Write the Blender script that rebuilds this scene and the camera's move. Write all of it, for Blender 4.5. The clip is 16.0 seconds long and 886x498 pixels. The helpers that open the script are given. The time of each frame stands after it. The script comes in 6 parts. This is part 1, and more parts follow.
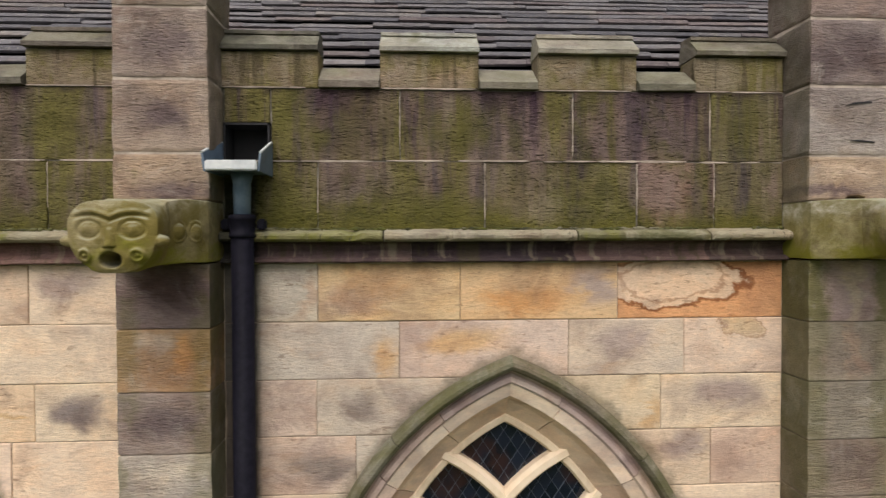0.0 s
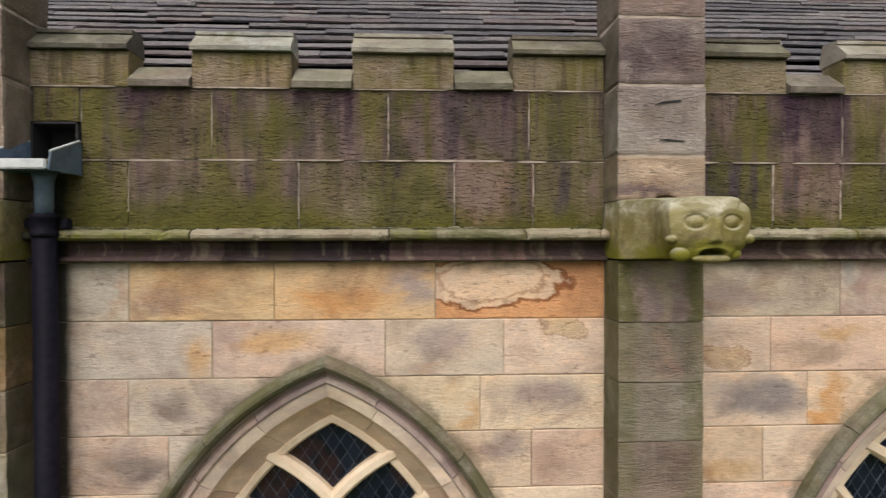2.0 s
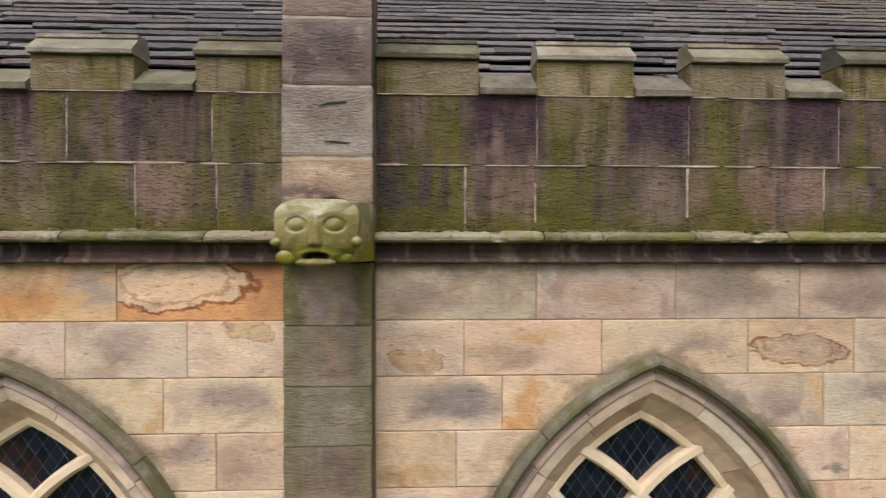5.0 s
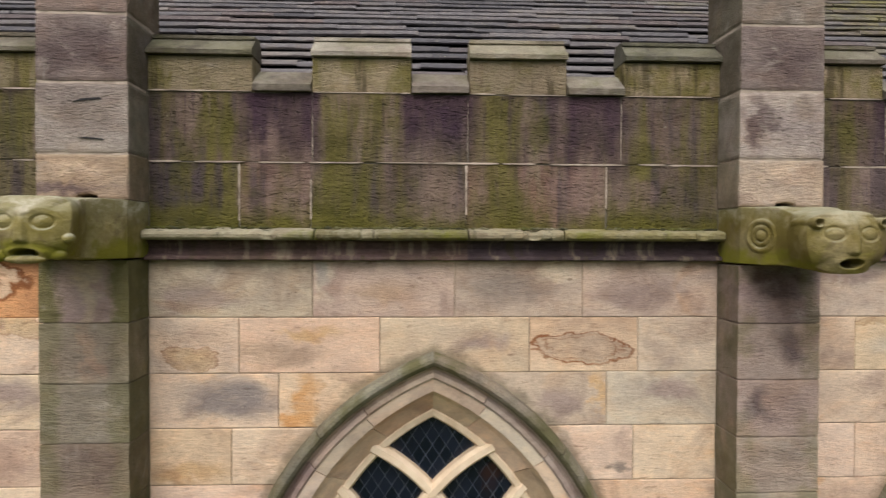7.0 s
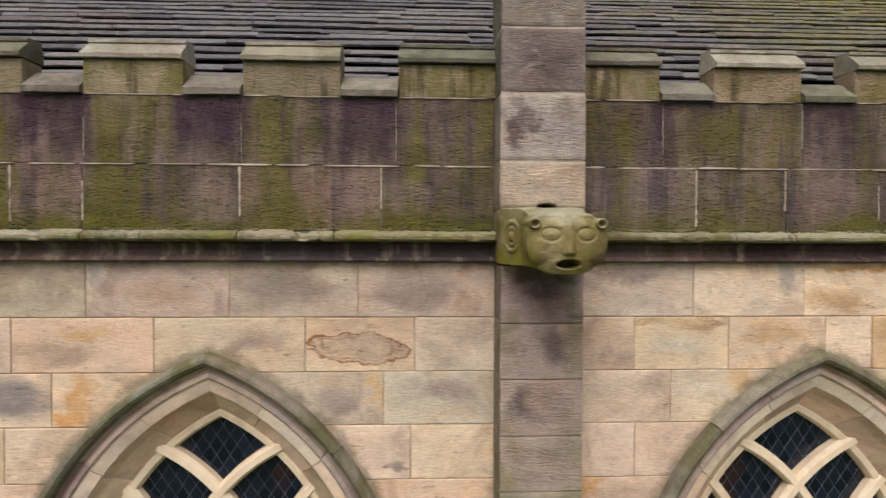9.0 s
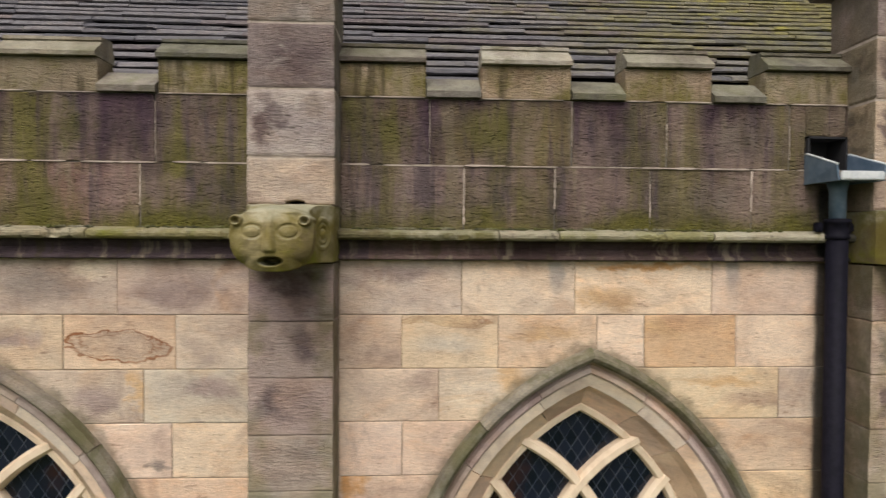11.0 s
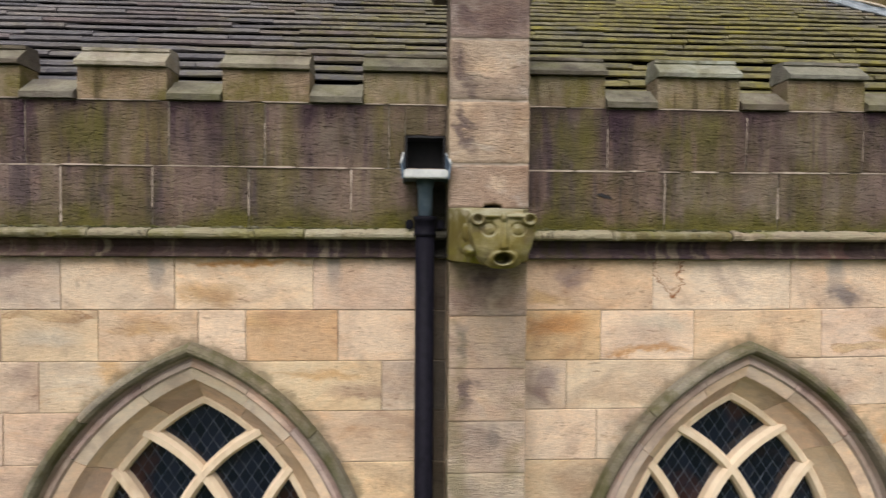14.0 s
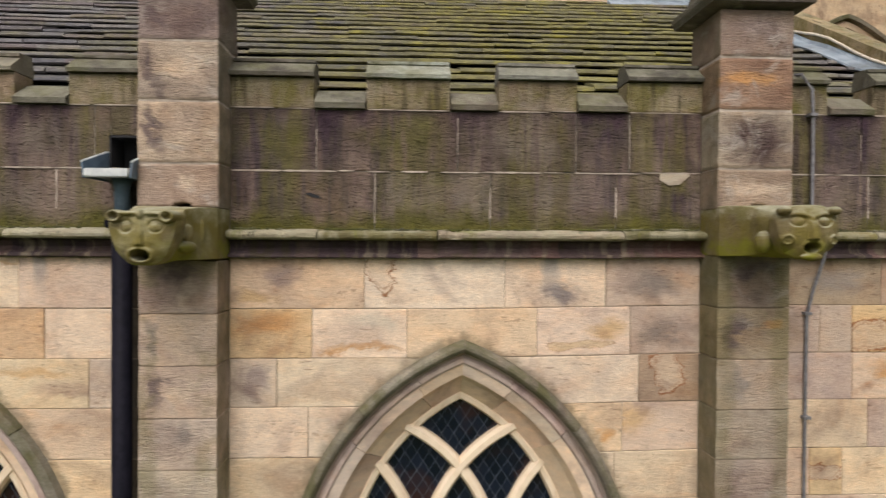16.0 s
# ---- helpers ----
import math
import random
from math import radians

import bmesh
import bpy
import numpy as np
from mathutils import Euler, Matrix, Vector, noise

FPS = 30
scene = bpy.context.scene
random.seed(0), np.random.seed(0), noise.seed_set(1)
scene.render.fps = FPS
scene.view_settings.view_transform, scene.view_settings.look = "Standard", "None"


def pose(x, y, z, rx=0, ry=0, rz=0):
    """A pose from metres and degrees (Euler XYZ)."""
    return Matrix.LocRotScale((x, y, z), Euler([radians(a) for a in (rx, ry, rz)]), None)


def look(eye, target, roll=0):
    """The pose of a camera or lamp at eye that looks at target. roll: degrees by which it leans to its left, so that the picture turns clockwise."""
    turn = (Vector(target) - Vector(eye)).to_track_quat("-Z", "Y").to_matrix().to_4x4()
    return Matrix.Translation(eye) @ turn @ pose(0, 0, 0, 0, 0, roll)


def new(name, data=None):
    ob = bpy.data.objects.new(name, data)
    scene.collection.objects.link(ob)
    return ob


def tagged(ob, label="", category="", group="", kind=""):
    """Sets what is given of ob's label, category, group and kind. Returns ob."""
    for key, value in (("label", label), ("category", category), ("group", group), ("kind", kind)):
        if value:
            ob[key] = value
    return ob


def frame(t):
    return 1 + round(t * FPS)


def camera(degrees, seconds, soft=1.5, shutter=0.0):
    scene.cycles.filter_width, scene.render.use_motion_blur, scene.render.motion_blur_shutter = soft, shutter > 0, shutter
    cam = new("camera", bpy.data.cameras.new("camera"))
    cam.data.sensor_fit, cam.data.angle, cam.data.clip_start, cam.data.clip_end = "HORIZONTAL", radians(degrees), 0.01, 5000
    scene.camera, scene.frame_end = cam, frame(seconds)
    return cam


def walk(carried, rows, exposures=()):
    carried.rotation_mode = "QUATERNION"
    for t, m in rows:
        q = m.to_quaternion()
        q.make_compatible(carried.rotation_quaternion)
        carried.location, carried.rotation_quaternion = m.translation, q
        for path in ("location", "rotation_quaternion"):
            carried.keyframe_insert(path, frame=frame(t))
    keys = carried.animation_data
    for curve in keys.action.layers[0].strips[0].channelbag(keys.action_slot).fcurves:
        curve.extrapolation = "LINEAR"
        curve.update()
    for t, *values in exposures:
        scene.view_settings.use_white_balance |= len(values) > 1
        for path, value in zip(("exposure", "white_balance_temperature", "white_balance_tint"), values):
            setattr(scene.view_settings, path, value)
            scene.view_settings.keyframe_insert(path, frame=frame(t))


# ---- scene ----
cam = camera(74.0, 16.0, soft=1.35, shutter=0.5)
METRES, EYE, TILT, LEAN, TURN = 10.7, 4.6, 0.0, 0.0, -2.3
PATH = [
    (0, (0.065, 0.037, 4.63), (0.175, 2.033, 4.594), -0.2),
    (0.5, (0.308, 0.027, 4.615), (0.403, 2.024, 4.589), -0.2),
    (1, (0.558, 0.022, 4.611), (0.65, 2.02, 4.583), -0.2),
    (1.5, (0.8, 0.018, 4.619), (0.893, 2.015, 4.588), -0.2),
    (2, (1.054, 0.005, 4.612), (1.15, 2.003, 4.585), -0.1),
    (2.5, (1.33, -0.015, 4.623), (1.428, 1.982, 4.591), -0.1),
    (3, (1.598, -0.028, 4.64), (1.694, 1.97, 4.606), -0.1),
    (3.5, (1.867, -0.031, 4.656), (1.964, 1.966, 4.613), -0.1),
    (4, (2.147, -0.036, 4.642), (2.24, 1.962, 4.604), -0.1),
    (4.2, (2.266, -0.033, 4.626), (2.355, 1.965, 4.6), -0.0),
    (6.5, (3.621, -0.067, 4.622), (3.708, 1.931, 4.59), 0.2),
    (7, (3.943, -0.074, 4.627), (4.023, 1.924, 4.591), 0.2),
    (7.5, (4.247, -0.085, 4.628), (4.326, 1.913, 4.589), 0.2),
    (8, (4.541, -0.099, 4.643), (4.624, 1.899, 4.599), 0.2),
    (8.5, (4.852, -0.117, 4.644), (4.933, 1.881, 4.603), 0.2),
    (9, (5.161, -0.137, 4.633), (5.245, 1.861, 4.598), 0.2),
    (9.2, (5.288, -0.14, 4.625), (5.373, 1.858, 4.594), 0.2),
    (11.3, (6.636, -0.184, 4.631), (6.736, 1.813, 4.59), 0.4),
    (11.5, (6.771, -0.2, 4.637), (6.866, 1.797, 4.593), 0.4),
    (12, (7.116, -0.217, 4.627), (7.211, 1.78, 4.587), 0.4),
    (12.5, (7.486, -0.238, 4.627), (7.586, 1.759, 4.585), 0.4),
    (13, (7.881, -0.264, 4.646), (7.982, 1.733, 4.595), 0.4),
    (13.5, (8.295, -0.307, 4.622), (8.396, 1.691, 4.585), 0.4),
    (14, (8.72, -0.361, 4.643), (8.82, 1.636, 4.596), 0.4),
    (14.5, (9.157, -0.402, 4.628), (9.249, 1.596, 4.59), 0.4),
    (15, (9.571, -0.423, 4.619), (9.666, 1.575, 4.588), 0.5),
    (15.5, (10.017, -0.444, 4.602), (10.108, 1.554, 4.58), 0.4),
    (16, (10.462, -0.471, 4.605), (10.557, 1.526, 4.583), 0.4),
]
walk(cam, [(t, look(eye, target, roll)) for t, eye, target, roll in PATH])

# ---------------------------------------------------------------- light
world = bpy.data.worlds.new("overcast_sky")
scene.world = world
world.use_nodes = True
wn = world.node_tree
wn.nodes.clear()
sky = wn.nodes.new("ShaderNodeTexSky")
sky.sky_type = "NISHITA"
sky.sun_disc = False
sky.sun_elevation = radians(53)
sky.sun_rotation = radians(195)
sky.air_density, sky.dust_density, sky.ozone_density = 1.0, 4.0, 1.0
grey = wn.nodes.new("ShaderNodeHueSaturation")
grey.inputs["Saturation"].default_value = 0.3
bg = wn.nodes.new("ShaderNodeBackground")
bg.inputs["Strength"].default_value = 0.15
wo = wn.nodes.new("ShaderNodeOutputWorld")
wn.links.new(sky.outputs[0], grey.inputs["Color"])
wn.links.new(grey.outputs[0], bg.inputs["Color"])
wn.links.new(bg.outputs[0], wo.inputs["Surface"])
sun_data = bpy.data.lights.new("sun", "SUN")
sun_data.energy = 2.35
sun_data.angle = radians(50)
sun_data.color = (1.0, 0.90, 0.84)
sun = new("sun", sun_data)
sun.matrix_world = look((-3, -12.5, 17), (0, 0, 0))
scene.view_settings.exposure = -0.13

# ---------------------------------------------------------------- materials
R = random.Random(7)


class Nodes:
    """Small builder for node materials."""

    def __init__(self, name):
        self.mat = bpy.data.materials.new(name)
        self.mat.use_nodes = True
        self.t = self.mat.node_tree
        self.t.nodes.clear()
        self.out = self.t.nodes.new("ShaderNodeOutputMaterial")
        self.bsdf = self.t.nodes.new("ShaderNodeBsdfPrincipled")
        self.t.links.new(self.bsdf.outputs[0], self.out.inputs[0])
        self.geo = self.t.nodes.new("ShaderNodeNewGeometry")
        self.info = self.t.nodes.new("ShaderNodeObjectInfo")

    def set(self, sock, v):
        if isinstance(v, bpy.types.NodeSocket):
            self.t.links.new(v, sock)
        elif isinstance(v, (tuple, list)) and len(v) == 3 and sock.type == "RGBA":
            sock.default_value = (*v, 1)
        else:
            sock.default_value = v

    def math(self, op, a, b=0.0, c=None, clamp=False):
        n = self.t.nodes.new("ShaderNodeMath")
        n.operation, n.use_clamp = op, clamp
        self.set(n.inputs[0], a)
        self.set(n.inputs[1], b)
        if c is not None:
            self.set(n.inputs[2], c)
        return n.outputs[0]

    def vmul(self, v, s):
        n = self.t.nodes.new("ShaderNodeVectorMath")
        n.operation = "MULTIPLY"
        self.set(n.inputs[0], v)
        self.set(n.inputs[1], s)
        return n.outputs[0]

    def vadd(self, v, s):
        n = self.t.nodes.new("ShaderNodeVectorMath")
        n.operation = "ADD"
        self.set(n.inputs[0], v)
        self.set(n.inputs[1], s)
        return n.outputs[0]

    def vec(self, a, b, c):
        n = self.t.nodes.new("ShaderNodeCombineXYZ")
        for i, v in enumerate((a, b, c)):
            self.set(n.inputs[i], v)
        return n.outputs[0]

    def pos(self, shift=True):
        """World place, moved by a random step for each piece so that grain does not run on from stone to stone."""
        if not shift:
            return self.geo.outputs["Position"]
        c = self.t.nodes.new("ShaderNodeCombineXYZ")
        r = self.info.outputs["Random"]
        self.set(c.inputs[0], self.math("MULTIPLY", r, 37.0))
        self.set(c.inputs[1], self.math("MULTIPLY", r, 11.0))
        self.set(c.inputs[2], self.math("MULTIPLY", r, 23.0))
        return self.vadd(self.geo.outputs["Position"], c.outputs[0])

    def noise(self, vec, scale, detail=4.0, rough=0.55, squash=(1, 1, 1), distort=0.0):
        n = self.t.nodes.new("ShaderNodeTexNoise")
        if squash != (1, 1, 1):
            vec = self.vmul(vec, squash)
        self.set(n.inputs["Vector"], vec)
        n.inputs["Scale"].default_value = scale
        n.inputs["Detail"].default_value = detail
        n.inputs["Roughness"].default_value = rough
        n.inputs["Distortion"].default_value = distort
        return n.outputs[0]

    def cells(self, vec, scale, squash=(1, 1, 1)):
        """Distance from scattered points, and a random number for each."""
        n = self.t.nodes.new("ShaderNodeTexVoronoi")
        self.set(n.inputs["Vector"], self.vmul(vec, squash))
        n.inputs["Scale"].default_value = scale
        return n.outputs["Distance"], self.sep(n.outputs["Color"])[0]

    def ramp(self, f, lo, hi, a=0.0, b=1.0):
        n = self.t.nodes.new("ShaderNodeMapRange")
        n.interpolation_type = "SMOOTHSTEP"
        self.set(n.inputs[0], f)
        for i, v in enumerate((lo, hi, a, b)):
            self.set(n.inputs[i + 1], v)
        return n.outputs[0]

    def mix(self, f, a, b, kind="MIX"):
        n = self.t.nodes.new("ShaderNodeMix")
        n.data_type, n.blend_type = "RGBA", kind
        self.set(n.inputs[0], f)
        self.set(n.inputs[6], a)
        self.set(n.inputs[7], b)
        return n.outputs[2]

    def sep(self, v):
        n = self.t.nodes.new("ShaderNodeSeparateXYZ")
        self.set(n.inputs[0], v)
        return n.outputs

    def prop(self, name):
        n = self.t.nodes.new("ShaderNodeAttribute")
        n.attribute_type, n.attribute_name = "OBJECT", name
        return n.outputs["Fac"]

    def prop4(self, name):
        """Four numbers that each object carries."""
        n = self.t.nodes.new("ShaderNodeAttribute")
        n.attribute_type, n.attribute_name = "OBJECT", name
        v = self.sep(n.outputs["Vector"])
        return v[0], v[1], v[2], n.outputs["Alpha"]

    def finish(self, color, rough=0.9, height=None, strength=0.5, dist=0.01, metal=0.0, spec=0.25):
        self.set(self.bsdf.inputs["Base Color"], color)
        self.set(self.bsdf.inputs["Roughness"], rough)
        self.set(self.bsdf.inputs["Metallic"], metal)
        self.set(self.bsdf.inputs["Specular IOR Level"], spec)
        if height is not None:
            b = self.t.nodes.new("ShaderNodeBump")
            b.inputs["Strength"].default_value = strength
            b.inputs["Distance"].default_value = dist
            self.set(b.inputs["Height"], height)
            self.t.links.new(b.outputs[0], self.bsdf.inputs["Normal"])
        return self.mat


MOSS = (0.115, 0.125, 0.022)
LICHEN = (0.20, 0.20, 0.10)
SOOT = (0.055, 0.043, 0.045)


def stone_material(name, moss=0.0, soot=0.0, pale=0.15, tooling=1.0, pit=1.0, arch=False, streaks=False, top_moss=0.0, moss_colour=MOSS, edge_dirt=0.6, relief=0.75, side_moss=0.0, rugged=0.0, framed=True, dashes=0.3, patches=0.0, grain=1.0, edge_moss=0.0, pipe_shade_stain=False, stains=False, blotch=0.75, crown=0.0, drips=False, washed=False):
    """Weathered sandstone. Its own colour comes with each stone; on it lie mottling, bedding, stains, soot, moss,
    painted slot shade and tooling.
    """
    n = Nodes(name)
    p = n.pos()
    w = n.pos(False)
    x, y, z = n.sep(w)
    base = n.info.outputs["Color"]
    big = n.noise(p, 2.6, 5, 0.6, (1, 1, 1.3), 0.8)
    mid = n.noise(p, 9, 6, 0.68, (0.7, 1, 1.3), 0.3)
    fine = n.noise(p, 95, 4, 0.72, (0.55, 1, 1))
    hue = n.noise(p, 4.2, 4, 0.6, (0.8, 1, 1.2), 0.6)
    c = base
    def stained(c):
        # up to two stains on a stone: soft grime, or iron with a brown rim where it stopped
        for slot in ("stain", "stain_b"):
            sr, sg, sb, sa = n.prop4(slot)
            kr, kg, kb, rim = n.prop4(slot + "_colour")
            wx = n.math("ADD", n.math("MULTIPLY", n.math("SUBTRACT", hue, 0.5), 0.40), n.math("MULTIPLY", n.math("SUBTRACT", mid, 0.5), 0.16))
            wz = n.math("ADD", n.math("MULTIPLY", n.math("SUBTRACT", big, 0.5), 0.20), n.math("MULTIPLY", n.math("SUBTRACT", mid, 0.5), 0.10))
            dx = n.math("DIVIDE", n.math("SUBTRACT", n.math("ADD", x, wx), sr), n.math("MAXIMUM", sb, 0.0001))
            dz = n.math("DIVIDE", n.math("SUBTRACT", n.math("ADD", z, wz), sg), n.math("MAXIMUM", sa, 0.0001))
            d = n.math("SQRT", n.math("ADD", n.math("MULTIPLY", dx, dx), n.math("MULTIPLY", dz, dz)))
            soft = n.math("MULTIPLY", n.ramp(d, 1.35, 0.35), n.ramp(mid, 0.30, 0.55, 0.62, 0.95))
            hard = n.ramp(d, 1.02, 0.90, 0.0, 0.85)
            rgb = n.t.nodes.new("ShaderNodeCombineColor")
            for i, v in enumerate((kr, kg, kb)):
                n.set(rgb.inputs[i], v)
            c = n.mix(n.math("ADD", n.math("MULTIPLY", soft, n.math("SUBTRACT", 1.0, rim)), n.math("MULTIPLY", hard, rim)), c, rgb.outputs[0])
            line = n.math("MAXIMUM", n.ramp(n.math("ABSOLUTE", n.math("SUBTRACT", d, 0.97)), 0.085, 0.02), n.ramp(n.math("ABSOLUTE", n.math("SUBTRACT", d, 0.74)), 0.06, 0.01, 0.0, 0.55))
            c = n.mix(n.math("MULTIPLY", n.math("MULTIPLY", line, rim), n.ramp(hue, 0.30, 0.50, 0.35, 0.9)), c, (0.27, 0.105, 0.04))
        return c

    if stains and not streaks:
        c = stained(c)
    own = c
    c = n.mix(n.math("MULTIPLY", n.ramp(big, 0.44, 0.68), blotch), c, n.mix(1.0, c, (0.60, 0.555, 0.57), "MULTIPLY"))
    c = n.mix(n.ramp(hue, 0.46, 0.66, 0.0, 0.30), c, n.mix(1.0, c, (1.04, 0.86, 0.68), "MULTIPLY"))
    c = n.mix(n.ramp(hue, 0.46, 0.30, 0.0, 0.5), c, n.mix(1.0, c, (0.86, 0.89, 0.95), "MULTIPLY"))
    c = n.mix(n.ramp(mid, 0.44, 0.72, 0.0, 0.5), c, n.mix(1.0, c, (1.32, 1.29, 1.24), "MULTIPLY"))
    c = n.mix(n.ramp(mid, 0.44, 0.26, 0.0, 0.5), c, n.mix(1.0, c, (0.66, 0.62, 0.61), "MULTIPLY"))
    # grime sits in the middle of some stones and leaves their edges pale
    tc = n.t.nodes.new("ShaderNodeTexCoord")
    gx, gy, gz = n.sep(tc.outputs["Generated"])
    ex = n.math("SUBTRACT", 0.5, n.math("ABSOLUTE", n.math("SUBTRACT", gx, 0.5)))
    ez = n.math("SUBTRACT", 0.5, n.math("ABSOLUTE", n.math("SUBTRACT", gz, 0.5)))
    wander = n.math("ADD", n.math("MULTIPLY", n.math("SUBTRACT", mid, 0.5), 0.55), n.math("MULTIPLY", n.math("SUBTRACT", big, 0.5), 0.5))
    heart = n.math("MULTIPLY", n.ramp(n.math("ADD", ex, wander), 0.03, 0.22), n.ramp(n.math("ADD", ez, wander), 0.05, 0.28))
    heart = n.math("MULTIPLY", heart, n.ramp(n.noise(p, 6.5, 5, 0.65), 0.34, 0.60, 0.35, 1.0))
    lot = n.math("FRACT", n.math("MULTIPLY", n.info.outputs["Random"], 17.31))
    c = n.mix(n.math("MULTIPLY", heart, n.math("MAXIMUM", n.ramp(lot, 0.35, 0.95, 0.0, edge_dirt), n.prop("grime"))), c, n.mix(1.0, c, (0.55, 0.51, 0.54), "MULTIPLY"))
    # fine grain: horizontal tool marks and sand grains
    tool = n.math("ADD", n.math("MULTIPLY", n.noise(p, 58, 3, 0.65, (0.45, 1, 1)), 0.45), n.math("MULTIPLY", n.noise(p, 170, 1, 0.5, (0.14, 1, 1)), 0.55))
    c = n.mix(n.ramp(fine, 0.46, 0.70, 0.0, 0.5 * grain), c, n.mix(1.0, c, (0.62, 0.59, 0.59), "MULTIPLY"))
    c = n.mix(n.ramp(tool, 0.50, 0.64, 0.0, dashes), c, n.mix(1.0, c, (1.45, 1.42, 1.36), "MULTIPLY"))
    c = n.mix(n.ramp(tool, 0.50, 0.37, 0.0, dashes), c, n.mix(1.0, c, (0.46, 0.43, 0.44), "MULTIPLY"))
    cloud = n.noise(w, 1.7, 5, 0.62, (1, 1, 1.4), 0.7)
    c = n.mix(n.ramp(cloud, 0.50, 0.68, 0.0, 0.5 * blotch), c, n.mix(1.0, c, (0.72, 0.65, 0.65), "MULTIPLY"))
    if patches > 0:
        c = n.mix(n.ramp(n.noise(n.vadd(p, (5.0, 3.0, 9.0)), 2.4, 5, 0.65, (0.8, 1, 1.6), 1.0), 0.56, 0.70, 0.0, patches), c, n.mix(1.0, c, (1.02, 0.78, 0.52), "MULTIPLY"))
    if soot > 0:
        s = n.ramp(n.noise(p, 4.5, 5, 0.7, (1.2, 1, 0.7), 0.5), 0.62 - 0.32 * soot, 0.78, 0.0, 0.35 + 0.55 * soot)
        c = n.mix(s, c, n.mix(0.55, SOOT, n.mix(1.0, own, (0.32, 0.28, 0.3), "MULTIPLY")))
    if edge_moss > 0:
        g = n.math("MULTIPLY", n.ramp(n.math("ADD", ex, n.math("MULTIPLY", wander, 0.6)), 0.30, 0.14), n.math("MAXIMUM", n.prop("mossy"), n.ramp(n.noise(w, 3.5, 4, 0.6), 0.42, 0.58, 0.0, 0.5)))
        c = n.mix(n.math("MULTIPLY", g, edge_moss), c, n.mix(mid, (0.05, 0.056, 0.012), (0.17, 0.17, 0.03)))
    if pale > 0.2:
        c = n.mix(n.ramp(n.noise(n.vadd(p, (2.0, 7.0, 4.0)), 4.2, 6, 0.68, (1, 1, 1.2), 0.6), 0.53, 0.70, 0.0, pale), c, n.mix(fine, (0.36, 0.32, 0.29), (0.60, 0.535, 0.46)))
    if streaks:
        # dark runs below the gaps, green runs below the merlons
        runs = None
        for part_of in CRENEL_HALVES:
            r = n.t.nodes.new("ShaderNodeValToRGB")
            r.color_ramp.interpolation = "EASE"
            n.set(r.inputs[0], n.math("DIVIDE", n.math("ADD", n.math("ADD", x, SHIFT), n.math("MULTIPLY", n.math("SUBTRACT", n.noise(w, 9, 3, 0.6, (1, 1, 0.25)), 0.5), 0.16)), 20.0))
            e = r.color_ramp.elements
            e[0].position, e[0].color = 0.0, (0, 0, 0, 1)
            e[1].position, e[1].color = 1.0, (0, 0, 0, 1)
            for a, b in part_of:
                for q, v in ((a - 0.07, 0.0), (a - 0.01, 1.0), (a + 0.09, 0.7), (b - 0.10, 0.65), (b - 0.02, 1.0), (b + 0.05, 0.0)):
                    s = e.new((q + SHIFT) / 20.0)
                    s.color = (v, v, v, 1)
            v = r.outputs[0]
            runs = v if runs is None else n.math("MAXIMUM", runs, v)
        top = n.math("ADD", z, n.math("MULTIPLY", n.math("SUBTRACT", n.noise(w, 7, 4, 0.6, (1.6, 1, 0.25)), 0.5), 0.45))
        ripple = n.ramp(n.math("ADD", n.math("MULTIPLY", mid, 0.55), n.math("MULTIPLY", fine, 0.45)), 0.36, 0.66)
        bands = n.noise(w, 3.4, 4, 0.6, (1.9, 1, 0.2), 0.15)
        other = n.noise(n.vadd(w, (31.0, 0.0, 0.0)), 3.4, 5, 0.6, (2.4, 1, 0.26), 0.2)
        third = n.noise(n.vadd(w, (57.0, 0.0, 3.0)), 2.6, 4, 0.6, (1.8, 1, 0.4), 0.2)
        lush = n.ramp(x, 5.2, 6.4, 1.0, 0.68)
        dark_bay = n.math("MULTIPLY", n.ramp(x, 2.1, 2.6, 0.40, 1.0), n.ramp(x, 5.9, 5.5, 0.50, 1.0))
        c = n.mix(n.ramp(third, 0.50, 0.66, 0.0, 0.6), c, n.mix(ripple, (0.15, 0.105, 0.094), (0.28, 0.20, 0.175)))
        c = n.mix(n.ramp(other, 0.50, 0.62, 0.0, 0.8), c, n.mix(ripple, (0.052, 0.038, 0.046), (0.110, 0.086, 0.090)))
        c = n.mix(n.ramp(other, 0.43, 0.34, 0.0, 0.55), c, n.mix(ripple, (0.18, 0.145, 0.10), (0.30, 0.245, 0.165)))
        patchy = n.ramp(n.noise(w, 3.2, 6, 0.68, (1.2, 1, 0.8), 0.3), 0.46, 0.64)
        c = n.mix(n.math("MULTIPLY", n.math("MULTIPLY", patchy, lush), 0.75), c, n.mix(ripple, (0.052, 0.050, 0.016), (0.120, 0.112, 0.032)))
        c = n.mix(n.math("MULTIPLY", n.math("MULTIPLY", n.math("SUBTRACT", 1.0, runs), lush), n.ramp(bands, 0.43, 0.60, 0.0, 0.85)), c, n.mix(ripple, (0.078, 0.069, 0.018), (0.175, 0.154, 0.044)))
        high = n.math("MULTIPLY", runs, n.ramp(top, 4.92, 5.22, 0.05, 1.0))
        c = n.mix(n.math("MULTIPLY", n.math("MULTIPLY", high, dark_bay), 0.92), c, n.mix(ripple, (0.026, 0.013, 0.028), (0.070, 0.040, 0.064)))
        thin = n.noise(n.vadd(w, (11.0, 0.0, 0.0)), 5.0, 4, 0.62, (2.4, 1, 0.22), 0.3)
